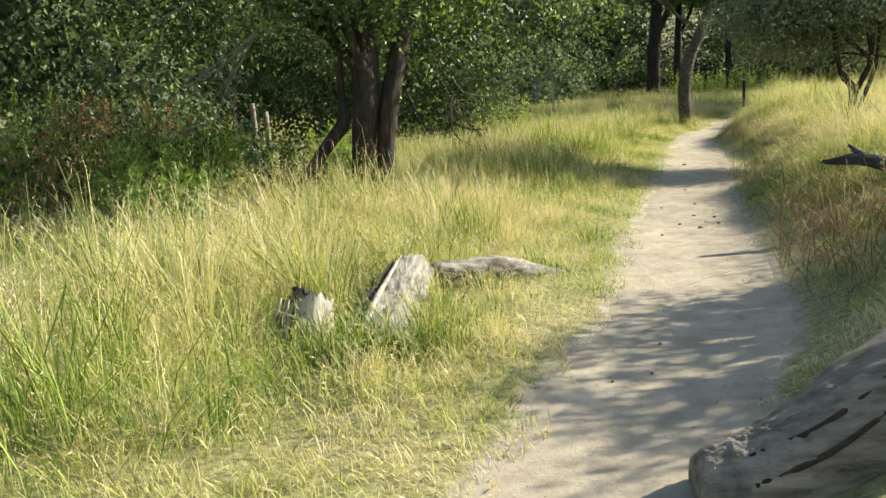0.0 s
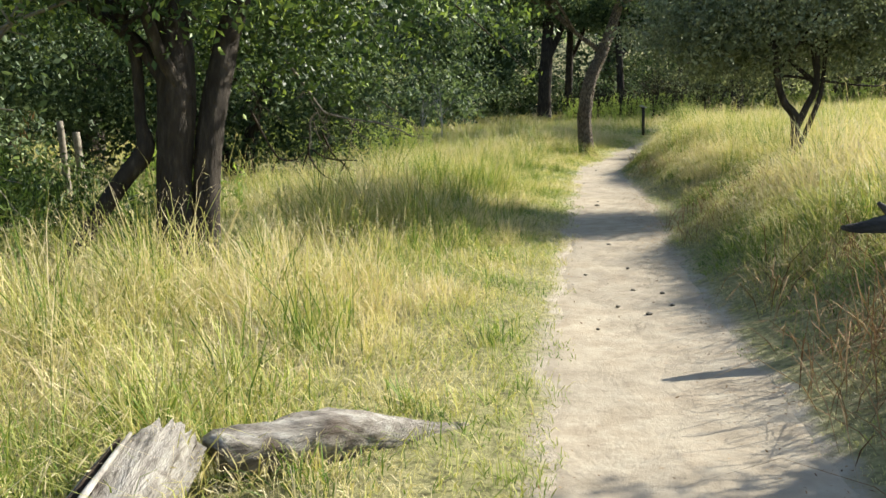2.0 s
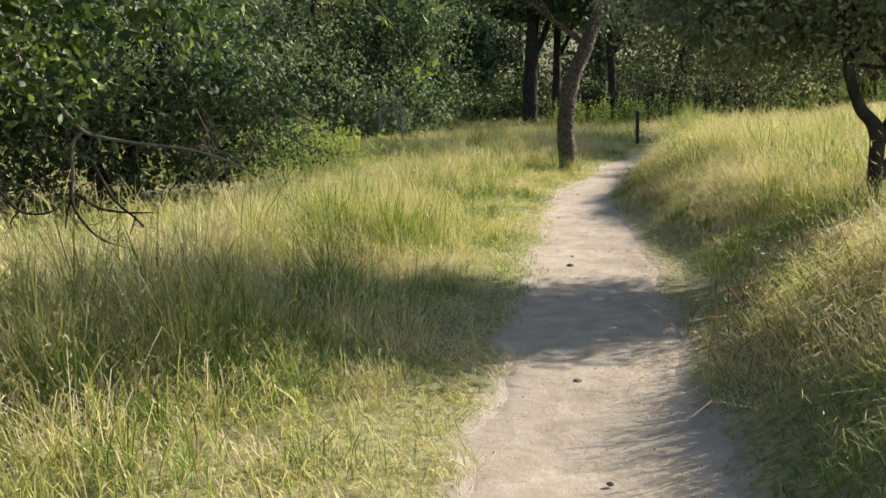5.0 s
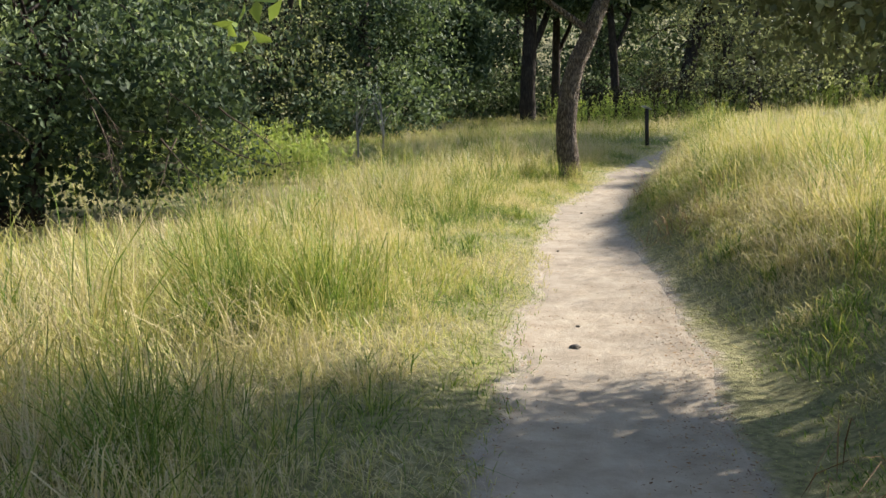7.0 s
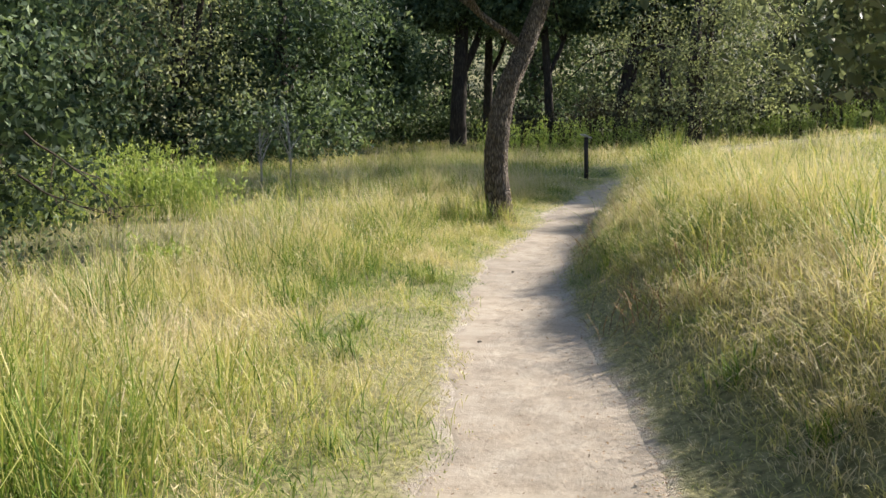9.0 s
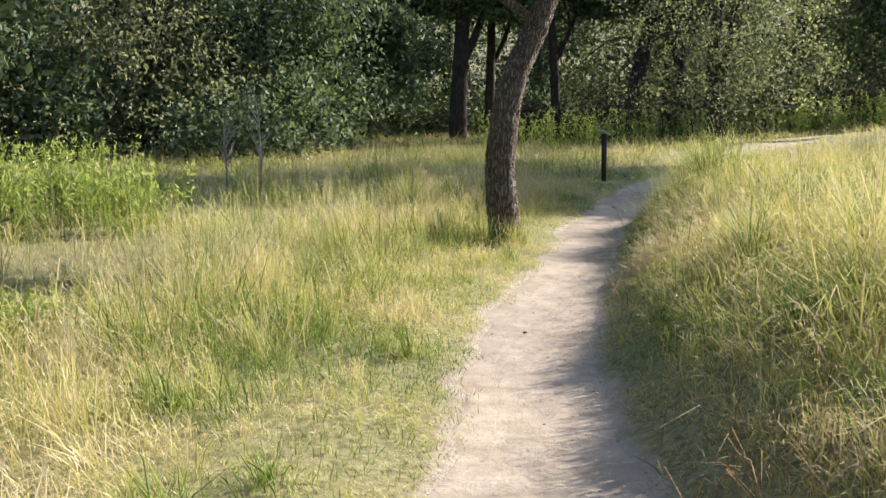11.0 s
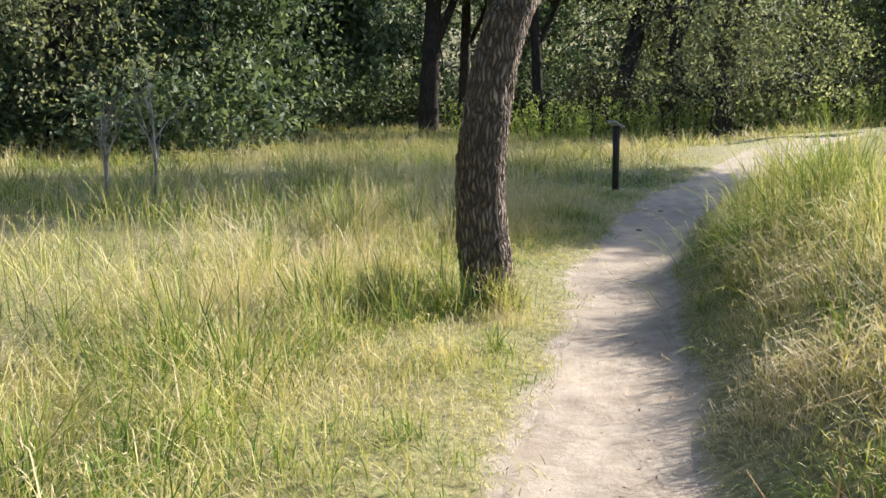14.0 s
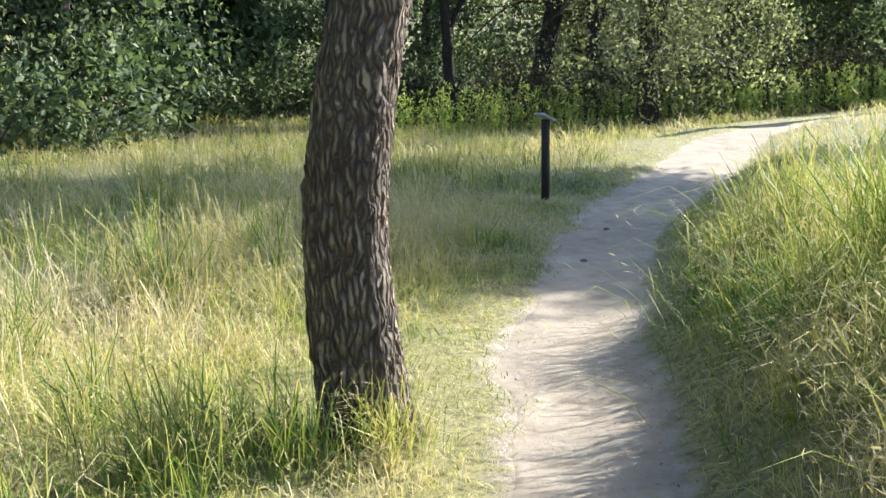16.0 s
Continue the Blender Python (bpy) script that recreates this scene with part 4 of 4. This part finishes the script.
b = at_ground(9.8, 31.75, 0)
marker = holder("trail_marker", b, "dark wooden trail post with a small tilted plate", "post")
so = Soup()
box(so, 0.072, 0.072, 1.0, Matrix.Translation((b[0], b[1], b[2] + 0.37)) @ Matrix.Rotation(0.35, 4, "Z"))
part("post", so, M_POST, marker)
so = Soup()
box(so, 0.2, 0.16, 0.018, Matrix.Translation((b[0] - 0.01, b[1] - 0.01, b[2] + 0.892)) @ Matrix.Rotation(0.35, 4, "Z") @ Matrix.Rotation(0.42, 4, "Y"))
part("plate", so, M_PLATE, marker, "small grey tilted sign plate")


# ---- fallen wood ----
def log(name, label, category, pts, material, sides=18, rough=0.06, ridges=0.04, steps=8, seed=0):
    t = holder(name, pts[0][:3], label, category)
    so = Soup()
    tube(so, pts, sides, steps, rough, ridges, seed=seed)
    part("stem", so, material, t, smooth=True)
    return t


# thick split trunk lying on the bank beside the path
big = log("fallen_log", "thick cracked grey fallen tree trunk lying beside the path", "log",
          [(0.80, 3.02, 0.0, 0.07), (0.83, 3.02, 0.0, 0.13), (0.92, 3.04, 0.0, 0.165), (1.05, 3.05, 0.02, 0.185), (1.23, 3.1, 0.09, 0.195), (1.5, 3.16, 0.22, 0.22), (2.1, 3.3, 0.46, 0.235), (2.9, 3.5, 0.62, 0.25), (4.2, 3.8, 0.74, 0.26)], M_LOG, 44, 0.03, 0.035, seed=4)
for k, (a, r) in enumerate(((0.55, 0.014), (1.05, 0.012))):
    so = Soup()
    pts = []
    for i in range(12):
        u = i / 11
        x = 0.95 + 2.6 * u
        R = np.interp(x, [0.92, 1.05, 1.23, 1.5, 2.1, 2.9], [0.165, 0.185, 0.195, 0.22, 0.235, 0.25]) + 0.004
        cy, cz = np.interp(x, [0.92, 1.05, 1.23, 1.5, 2.1, 2.9, 4.2], [3.04, 3.05, 3.1, 3.16, 3.3, 3.5, 3.8]), np.interp(x, [0.92, 1.05, 1.23, 1.5, 2.1, 2.9, 4.2], [0.0, 0.02, 0.09, 0.22, 0.46, 0.62, 0.74])
        th = a + math.pi * 0.5 + 0.06 * math.sin(u * 17 + k)
        pts.append((x, cy + R * math.cos(th), cz + R * math.sin(th), r * (0.6 + 0.4 * math.sin(u * 9 + k) ** 2)))
    tube(so, pts, 6, 4)
    part("crack", so, M_ROT, big, "dark split along the grain")

# weathered stump with a log leaning against it
def stump(name, label, x, y, h, r0, r1, lean, seed, squash=0.75):
    """A broken, fluted stump with a jagged rim and a dark hollow."""
    g = np.random.default_rng(seed)
    t = holder(name, at_ground(x, y), label, "stump")
    z0, sides, rings = float(ground_z(x, y)) - 0.06, 44, 14
    ang = np.linspace(0, 2 * math.pi, sides, endpoint=False)
    flute = 0.16 * np.sin(ang * 4 + seed) + 0.10 * np.sin(ang * 9 + 2 * seed) + 0.05 * g.normal(size=sides)
    rim = 1 + 0.14 * np.sin(ang * 2 + seed * 1.7) + 0.05 * g.normal(size=sides)

    def ring(u, k, drop=0.0):
        rad = (r0 + (r1 - r0) * u ** 0.6) * (1 + flute * (1.1 - 0.5 * u)) * k + g.normal(size=sides) * 0.003
        zz = z0 + h * u * (1 + (rim - 1) * u) - drop
        return np.stack([x + lean[0] * u + rad * np.cos(ang), y + lean[1] * u + rad * np.sin(ang) * squash, zz], -1)

    i, j = np.meshgrid(np.arange(rings - 1), np.arange(sides), indexing="ij")
    p0, p1 = i * sides + j, i * sides + (j + 1) % sides
    f = np.stack([np.stack([p0, p1, p1 + sides], -1), np.stack([p0, p1 + sides, p0 + sides], -1)], 2).reshape(-1, 3)
    so = Soup()
    so.add(np.concatenate([ring(u, 1.0) for u in np.linspace(0, 1, rings)]), f)
    part("shell", so, M_GREYWOOD, t, smooth=True)
    so = Soup()
    so.add(np.concatenate([ring(1.0, k, d) for k, d in zip(np.linspace(1.0, 0.05, rings), np.concatenate([np.linspace(0, h * 0.6, 5), np.full(rings - 5, h * 0.6)]))]), f)
    part("hollow", so, M_ROT, t, "dark rotten hollow")
    for k in range(4):
        a = 3.3 + 0.33 * k + 0.1 * g.normal()
        so = Soup()
        pts = []
        for u in (0.0, 0.35, 0.7, 1.02):
            rr = (r0 + (r1 - r0) * u ** 0.6) * 1.12 + 0.012
            pts.append((x + lean[0] * u + rr * math.cos(a), y + lean[1] * u + rr * math.sin(a) * squash, z0 + h * u, 0.015 * (1.15 - 0.7 * u)))
        tube(so, pts, 6, 4, 0.12, 0.06, seed=k)
        part("splinter", so, M_ROT if k % 2 else M_GREYWOOD, t)
    return t


def split_trunk(name, label, line, flute, seed):
    """A slanting, weathered trunk: long flutes along the grain, a split front and a hollow broken end."""
    g = np.random.default_rng(seed)
    t = holder(name, line[0][:3], label, "stump")
    q = smooth_line(line, 8)
    sides, n = 48, len(q)
    ang = np.linspace(0, 2 * math.pi, sides, endpoint=False)
    prof = flute * (np.sin(ang * 5 + seed) * 0.6 + np.sin(ang * 11 + 2.2 * seed) * 0.35 + 0.45 * g.normal(size=sides))
    prof -= 0.5 * np.exp(-((ang - 2.35) / 0.17) ** 2) + 0.3 * np.exp(-((ang - 1.2) / 0.08) ** 2)  # the open split
    v = []
    for k in range(n):
        c, r = q[k, :3], q[k, 3]
        u = k / (n - 1)
        rr = r * (1 + prof * (0.7 + 0.5 * u)) * (1 + 0.02 * g.normal(size=sides))
        reach = 0.05 * g.normal(size=sides) * (u > 0.99)
        v.append(np.stack([c[0] + rr * np.cos(ang), c[1] + reach + 0.35 * rr * np.sin(ang) * -1, c[2] + rr * np.sin(ang) * 0.9], -1))
    i, j = np.meshgrid(np.arange(n - 1), np.arange(sides), indexing="ij")
    p0, p1 = i * sides + j, i * sides + (j + 1) % sides
    f = np.stack([np.stack([p0, p1, p1 + sides], -1), np.stack([p0, p1 + sides, p0 + sides], -1)], 2).reshape(-1, 3)
    so = Soup()
    so.add(np.concatenate(v), f)
    part("shell", so, M_SPLIT, t, smooth=True)
    end = v[-1]
    mid = end.mean(0)
    so = Soup()
    so.add(np.concatenate([end, mid + (end - mid) * 0.75 + (0, -0.12, -0.03), mid[None] + (0, -0.2, -0.05)]),
           np.concatenate([[(k, (k + 1) % sides, sides + (k + 1) % sides), (k, sides + (k + 1) % sides, sides + k), (sides + k, sides + (k + 1) % sides, 2 * sides)] for k in range(sides)]))
    part("hollow", so, M_ROT, t, "dark rotten hollow")
    for k, a in enumerate((1.85, 2.2, 2.5, 2.8)):
        so = Soup()
        pts = []
        for u in (0.02, 0.3, 0.6, 0.9):
            c, r = q[int(u * (n - 1)), :3], q[int(u * (n - 1)), 3]
            pts.append((c[0] + 0.95 * r * math.cos(a + 0.12 * u), c[1] - 0.33 * r * math.sin(a) - 0.01, c[2] + 0.86 * r * math.sin(a) * 1.0 + 0.02, 0.014 * (1.2 - u) + 0.003))
        tube(so, pts, 6, 4, 0.12, 0.06, seed=k)
        part("splinter", so, M_ROT if k % 2 else M_GREYWOOD, t)
    return t


split_trunk("broken_tree_stump", "pale weathered slanting stump, split and hollow, in grass",
            [(-0.38, 4.9, -0.02, 0.18), (-0.34, 5.15, 0.05, 0.175), (-0.28, 5.5, 0.13, 0.155), (-0.24, 5.85, 0.20, 0.135), (-0.20, 6.08, 0.22, 0.12)], 0.10, 3)
stump("tree_stump", "low pale broken stump nearly hidden by grass", -0.78, 5.0, 0.3, 0.17, 0.12, (0.05, 0.1), 6)
log("fallen_branch_log", "pale grey log with dark underside among grass", "log",
    [(-0.04, 6.18, 0.15, 0.07), (-0.02, 6.19, 0.155, 0.085), (0.12, 6.24, 0.15, 0.085), (0.28, 6.32, 0.14, 0.105), (0.42, 6.40, 0.12, 0.098), (0.56, 6.48, 0.075, 0.085), (0.72, 6.58, 0.04, 0.055), (0.88, 6.68, 0.02, 0.03)], M_SPLITLOG, 30, 0.07, 0.05, 4, seed=9)
# dead forked bough sticking out of the bank
bough = log("dead_bough", "dark grey dead bough jutting from the bank grass", "branch",
            [(3.03, 7.74, 0.63, 0.012), (3.14, 7.75, 0.625, 0.028), (3.3, 7.75, 0.635, 0.045), (3.48, 7.7, 0.60, 0.052), (3.75, 7.62, 0.50, 0.055), (4.2, 7.5, 0.40, 0.06), (5.0, 7.35, 0.36, 0.06)], M_BOUGH, 20, 0.12, 0.08, seed=6)
so = Soup()
tube(so, [(3.36, 7.76, 0.65, 0.045), (3.31, 7.77, 0.70, 0.026), (3.25, 7.78, 0.75, 0.01)], 9, 5, 0.08, 0.04)
part("fork", so, M_BOUGH, bough, smooth=True)

# arching dead branch farther up the bank
g = np.random.default_rng(15)
dead = holder("dead_branch", at_ground(5.6, 10.6), "arching leafless dead branch lying in bank grass", "branch")
so = Soup()
tube(so, [(5.35, 10.75, 0.72, 0.006), (5.6, 10.7, 0.88, 0.011), (5.85, 10.6, 0.97, 0.014), (6.2, 10.4, 0.97, 0.016), (6.7, 10.2, 0.76, 0.018), (7.0, 10.0, 0.5, 0.02)], 7, 6, 0.06)
tube(so, [(5.5, 10.9, 0.92, 0.004), (5.62, 10.85, 1.06, 0.006), (5.9, 10.75, 1.1, 0.007), (6.2, 10.5, 0.99, 0.009)], 5, 6)
part("stem", so, M_DARKTWIG, dead)
so = Soup()
for k in range(10):
    bare_spray(so, (5.45 + 0.12 * k, 10.7 - 0.04 * k, 0.8 + 0.02 * k), (g.normal() * 0.5, g.normal() * 0.3, 0.2), 0.4, 0.007, g, 2)
tagged(part("twig", so, M_DARKTWIG, dead), kind="stuff")


# ---- bare twigs of the meadow tree ----
g = np.random.default_rng(31)
for st, way, ln, r in (((-1.3, 10.4, 2.2), (-0.8, -0.2, -0.45), 1.5, 0.018), ((-1.6, 10.6, 2.5), (-0.5, -0.1, -0.8), 1.6, 0.018), ((-2.4, 10.7, 2.5), (-0.8, 0, -0.5), 1.4, 0.016)):
    so = Soup()
    bare_spray(so, st, way, ln, r, g, 2)
    tagged(part("bare_branch", so, M_TWIG, main_tree, "leafless hanging twigs"), kind="stuff")
DARK_TWIGS = ([(-0.44, 13.3, 1.32, 0.014), (-0.34, 13.36, 1.09, 0.012), (-0.25, 13.42, 0.91, 0.01), (-0.16, 13.48, 0.79, 0.008), (-0.01, 13.54, 0.78, 0.006), (0.08, 13.6, 0.85, 0.004)],
              [(0.17, 13.5, 0.89, 0.012), (0.3, 13.47, 0.8, 0.0093), (0.45, 13.43, 0.77, 0.0067), (0.65, 13.4, 0.76, 0.004)],
              [(0.29, 13.5, 1.06, 0.013), (0.34, 13.53, 0.94, 0.011), (0.4, 13.55, 0.82, 0.009), (0.5, 13.57, 0.72, 0.007), (0.55, 13.6, 0.65, 0.005)],
              [(0.14, 13.5, 0.95, 0.013), (0.14, 13.5, 0.83, 0.0105), (0.21, 13.5, 0.69, 0.008), (0.31, 13.5, 0.59, 0.0055), (0.46, 13.5, 0.53, 0.003)],
              [(0.14, 13.5, 0.87, 0.01), (0.09, 13.55, 0.77, 0.007), (0.06, 13.6, 0.67, 0.004)],
              [(0.52, 13.5, 0.73, 0.007), (0.49, 13.55, 0.67, 0.005), (0.46, 13.6, 0.61, 0.003)],
              [(-0.15, 13.4, 0.81, 0.006), (-0.22, 13.45, 0.75, 0.0045), (-0.24, 13.5, 0.69, 0.003)])
PALE_TWIGS = ([(0.24, 13.5, 1.28, 0.01), (0.18, 13.5, 1.22, 0.0105), (0.16, 13.5, 1.13, 0.011), (0.16, 13.5, 1.01, 0.0115), (0.14, 13.5, 0.89, 0.012)],
              [(-0.04, 13.0, 1.81, 0.016), (0.04, 13.06, 1.69, 0.0149), (0.15, 13.11, 1.53, 0.0138), (0.27, 13.17, 1.34, 0.0127), (0.36, 13.22, 1.26, 0.0116), (0.6, 13.28, 1.2, 0.0104), (0.85, 13.33, 1.16, 0.0093), (1.02, 13.39, 1.11, 0.0082), (1.14, 13.44, 1.06, 0.0071), (1.26, 13.5, 0.99, 0.006)],
              [(0.92, 13.45, 1.14, 0.006), (0.96, 13.45, 1.17, 0.005), (1.05, 13.45, 1.14, 0.004), (1.13, 13.45, 1.11, 0.003)],
              [(1.01, 13.45, 1.11, 0.006), (1.09, 13.45, 1.12, 0.0045), (1.15, 13.45, 1.1, 0.003)],
              [(0.68, 13.4, 1.18, 0.005), (0.75, 13.4, 1.11, 0.004), (0.79, 13.4, 1.12, 0.003)],
              [(-1.7, 10.8, 2.31, 0.018), (-2.04, 10.84, 1.97, 0.016), (-2.38, 10.88, 1.68, 0.014), (-2.64, 10.92, 1.57, 0.012), (-2.71, 10.96, 1.42, 0.01), (-2.98, 11.0, 1.27, 0.008)],
              [(-2.4, 10.8, 1.65, 0.013), (-2.33, 10.87, 1.49, 0.0107), (-2.26, 10.93, 1.4, 0.0083), (-2.09, 11.0, 1.36, 0.006)],
              [(-2.21, 10.8, 1.4, 0.01), (-2.29, 10.9, 1.24, 0.0075), (-2.46, 11.0, 1.12, 0.005)],
              [(-2.61, 10.8, 1.57, 0.008), (-2.74, 10.9, 1.6, 0.006), (-2.89, 11.0, 1.58, 0.004)])
for lines, mat in ((DARK_TWIGS, M_DARKTWIG), (PALE_TWIGS, M_TWIG)):
    for line in lines:
        so = Soup()
        tube(so, line, 6, 5, 0.12)
        for q in line[1:-1]:
            for _ in range(2):
                bare_spray(so, q[:3], (g.normal() * 0.7, g.normal() * 0.5, g.normal() * 0.6 - 0.2), g.uniform(0.05, 0.16), q[3] * 0.4, g, 1)
        part("bare_branch", so, mat, main_tree, "bent leafless branch")

# a sprig of fresh leaves that hangs out over the path
so = Soup()
tube(so, [(1.2, 12.5, 2.6, 0.012), (1.8, 12.35, 2.1, 0.008), (2.27, 12.15, 1.6, 0.003)], 5, 5, cap=False)
part("twig", so, M_DARKTWIG, main_tree)
so = Soup()
at = np.array([(2.27, 12.15, 1.57)]) + g.normal(size=(10, 3)) * np.array([0.05, 0.05, 0.045])
leaves(so, at, g.uniform(0.045, 0.075, 10), 0.035, np.full(10, 0.97), 0.4, g=g)
spray = np.array([(2.18, 12.42, 2.08)]) + g.normal(size=(190, 3)) * np.array([0.17, 0.17, 0.16])
spray[:, 2] = np.maximum(spray[:, 2], 1.74 + 0.1 * g.random(190))
leaves(so, spray, g.uniform(0.05, 0.085, 190), 0.036, g.uniform(0.6, 1.0, 190), 0.5, g=g)
leaves(so, np.array([(1.7, 12.5, 2.35)]) + g.normal(size=(120, 3)) * np.array([0.3, 0.15, 0.15]), 0.07, 0.035, g.uniform(0.4, 1.0, 120), 0.4, g=g)
tagged(part("sprig", so, M_OAK, main_tree, "sprig of fresh yellow-green leaves"), kind="stuff")

# pale dead saplings in the far meadow
for x, y, h in ((3.15, 32.7, 1.45), (3.75, 32.9, 1.6)):
    b = at_ground(x, y)
    so = Soup()
    tube(so, [(*b, 0.028), (b[0] + 0.03, b[1], b[2] + 0.5, 0.022), (b[0] + 0.02, b[1], b[2] + h * 0.8, 0.012)], 5, 4)
    for k in range(9):
        z = 0.45 + 0.09 * k
        bare_spray(so, (b[0] + 0.02, b[1], b[2] + z * h / 1.45), (g.normal() * 0.35, g.normal() * 0.3, 1), 0.6 * h / 1.45, 0.012, g, 1, 0.15)
    tagged(part("dead_sapling", so, M_GREYWOOD), "pale leafless sapling standing in the meadow", "sapling", "dead saplings")

# tangled dry brush on the bank
g = np.random.default_rng(71)
so = Soup()
n = 1100
cy = g.choice([5.6, 6.6, 7.2, 8.4, 11.2, 12.4, 18.2, 21.6], n, p=[0.16, 0.2, 0.16, 0.1, 0.1, 0.1, 0.09, 0.09]) + g.normal(0, 0.3, n)
cx = edges(cy)[1] + np.abs(g.normal(0.6, 0.35, n))
tip, up = blades(so, cx, cy, g.uniform(0.15, 0.5, n), np.full(n, 0.006), g.uniform(0.1, 0.95, n), g.normal(size=(n, 2)) * 0.7, g)
tagged(part("dry_brush", so, M_LITTER), "tangled reddish-brown dry stems on the bank", "brush", kind="stuff")

g = np.random.default_rng(33)
so = Soup()
for k in range(9):
    bare_spray(so, (0.2 + g.uniform(-1.6, 1.3), 20.9 + g.normal() * 0.3, g.uniform(0.9, 1.9)), (0.5 + g.normal() * 0.4, -0.5, -0.55), 0.8, 0.011, g, 2)
tagged(part("bare_branch", so, M_DARKTWIG, thicket, "leafless twigs under the leaves"), kind="stuff")

# ---- litter on the path ----
g = np.random.default_rng(44)
so = Soup()
n = 9000
y = np.where(g.random(n) < 0.35, g.normal(14.3, 1.3, n), g.uniform(2, 33, n))
el, er = edges(y)
right = g.random(n) < 0.74
off = np.abs(g.normal(0, 0.23, n))
x = np.where(right, er - off + 0.05, el + off - 0.1)
far = g.random(n) < 0.03
x = np.where(far, el + (er - el) * g.random(n), x)
at = np.stack([x, y, ground_z(x, y) + 0.012], -1)
d = g.normal(size=(n, 3)) * np.array([1, 1, 0.18])
d /= np.linalg.norm(d, axis=1)[:, None]
s_ = np.cross(d, np.array([0, 0, 1.0])) + g.normal(size=(n, 3)) * 0.25
L = g.uniform(0.006, 0.024, n)[:, None]
W = L * g.uniform(0.12, 0.45, n)[:, None]
v = np.stack([at - d * L * 0.5, at + s_ * W * 0.5, at + d * L * 0.5, at - s_ * W * 0.5], 1).reshape(-1, 3)
k = np.arange(n)[:, None] * 4
so.add(v, np.concatenate([k + [0, 1, 2], k + [0, 2, 3]], 0), np.repeat(g.random(n), 4))
tagged(part("leaf_litter", so, M_LITTER), "dry brown leaves and straw scattered along the path edge", "litter", kind="stuff")


def stone(x, y, size):
    bm = bmesh.new()
    bmesh.ops.create_icosphere(bm, subdivisions=2, radius=size)
    for q in bm.verts:
        q.co = q.co * (1 + 0.25 * noise.noise(q.co / size * 1.3 + Vector((x * 9, y * 7, 0))))
        q.co.z *= 0.6
    me = bpy.data.meshes.new("stone")
    bm.to_mesh(me)
    bm.free()
    me.materials.append(M_STONE)
    ob = new("stone", me)
    ob.matrix_basis = pose(x, y, float(ground_z(x, y)) - 0.008, 0, 0, x * 300)
    tagged(ob, "small dark stone on the dirt path", "stone", "stones on the path")


for x, y, r in ((2.32, 8.73, 0.022), (2.46, 9.5, 0.018), (2.92, 11.7, 0.025), (2.2, 9.0, 0.015), (2.55, 8.95, 0.018), (2.62, 9.35, 0.02), (1.9, 8.4, 0.012), (0.75, 4.3, 0.008), (0.95, 4.4, 0.009), (3.75, 15.1, 0.035),
                (1.1, 4.9, 0.01), (2.1, 9.8, 0.012), (2.3, 10.2, 0.013), (2.7, 10.4, 0.014), (3.9, 15.6, 0.014), (4.5, 18.6, 0.015), (9.75, 30.2, 0.035), (8.95, 29.0, 0.03), (5.5, 21.5, 0.014), (6.3, 24.1, 0.013)):
    stone(x, y, r)
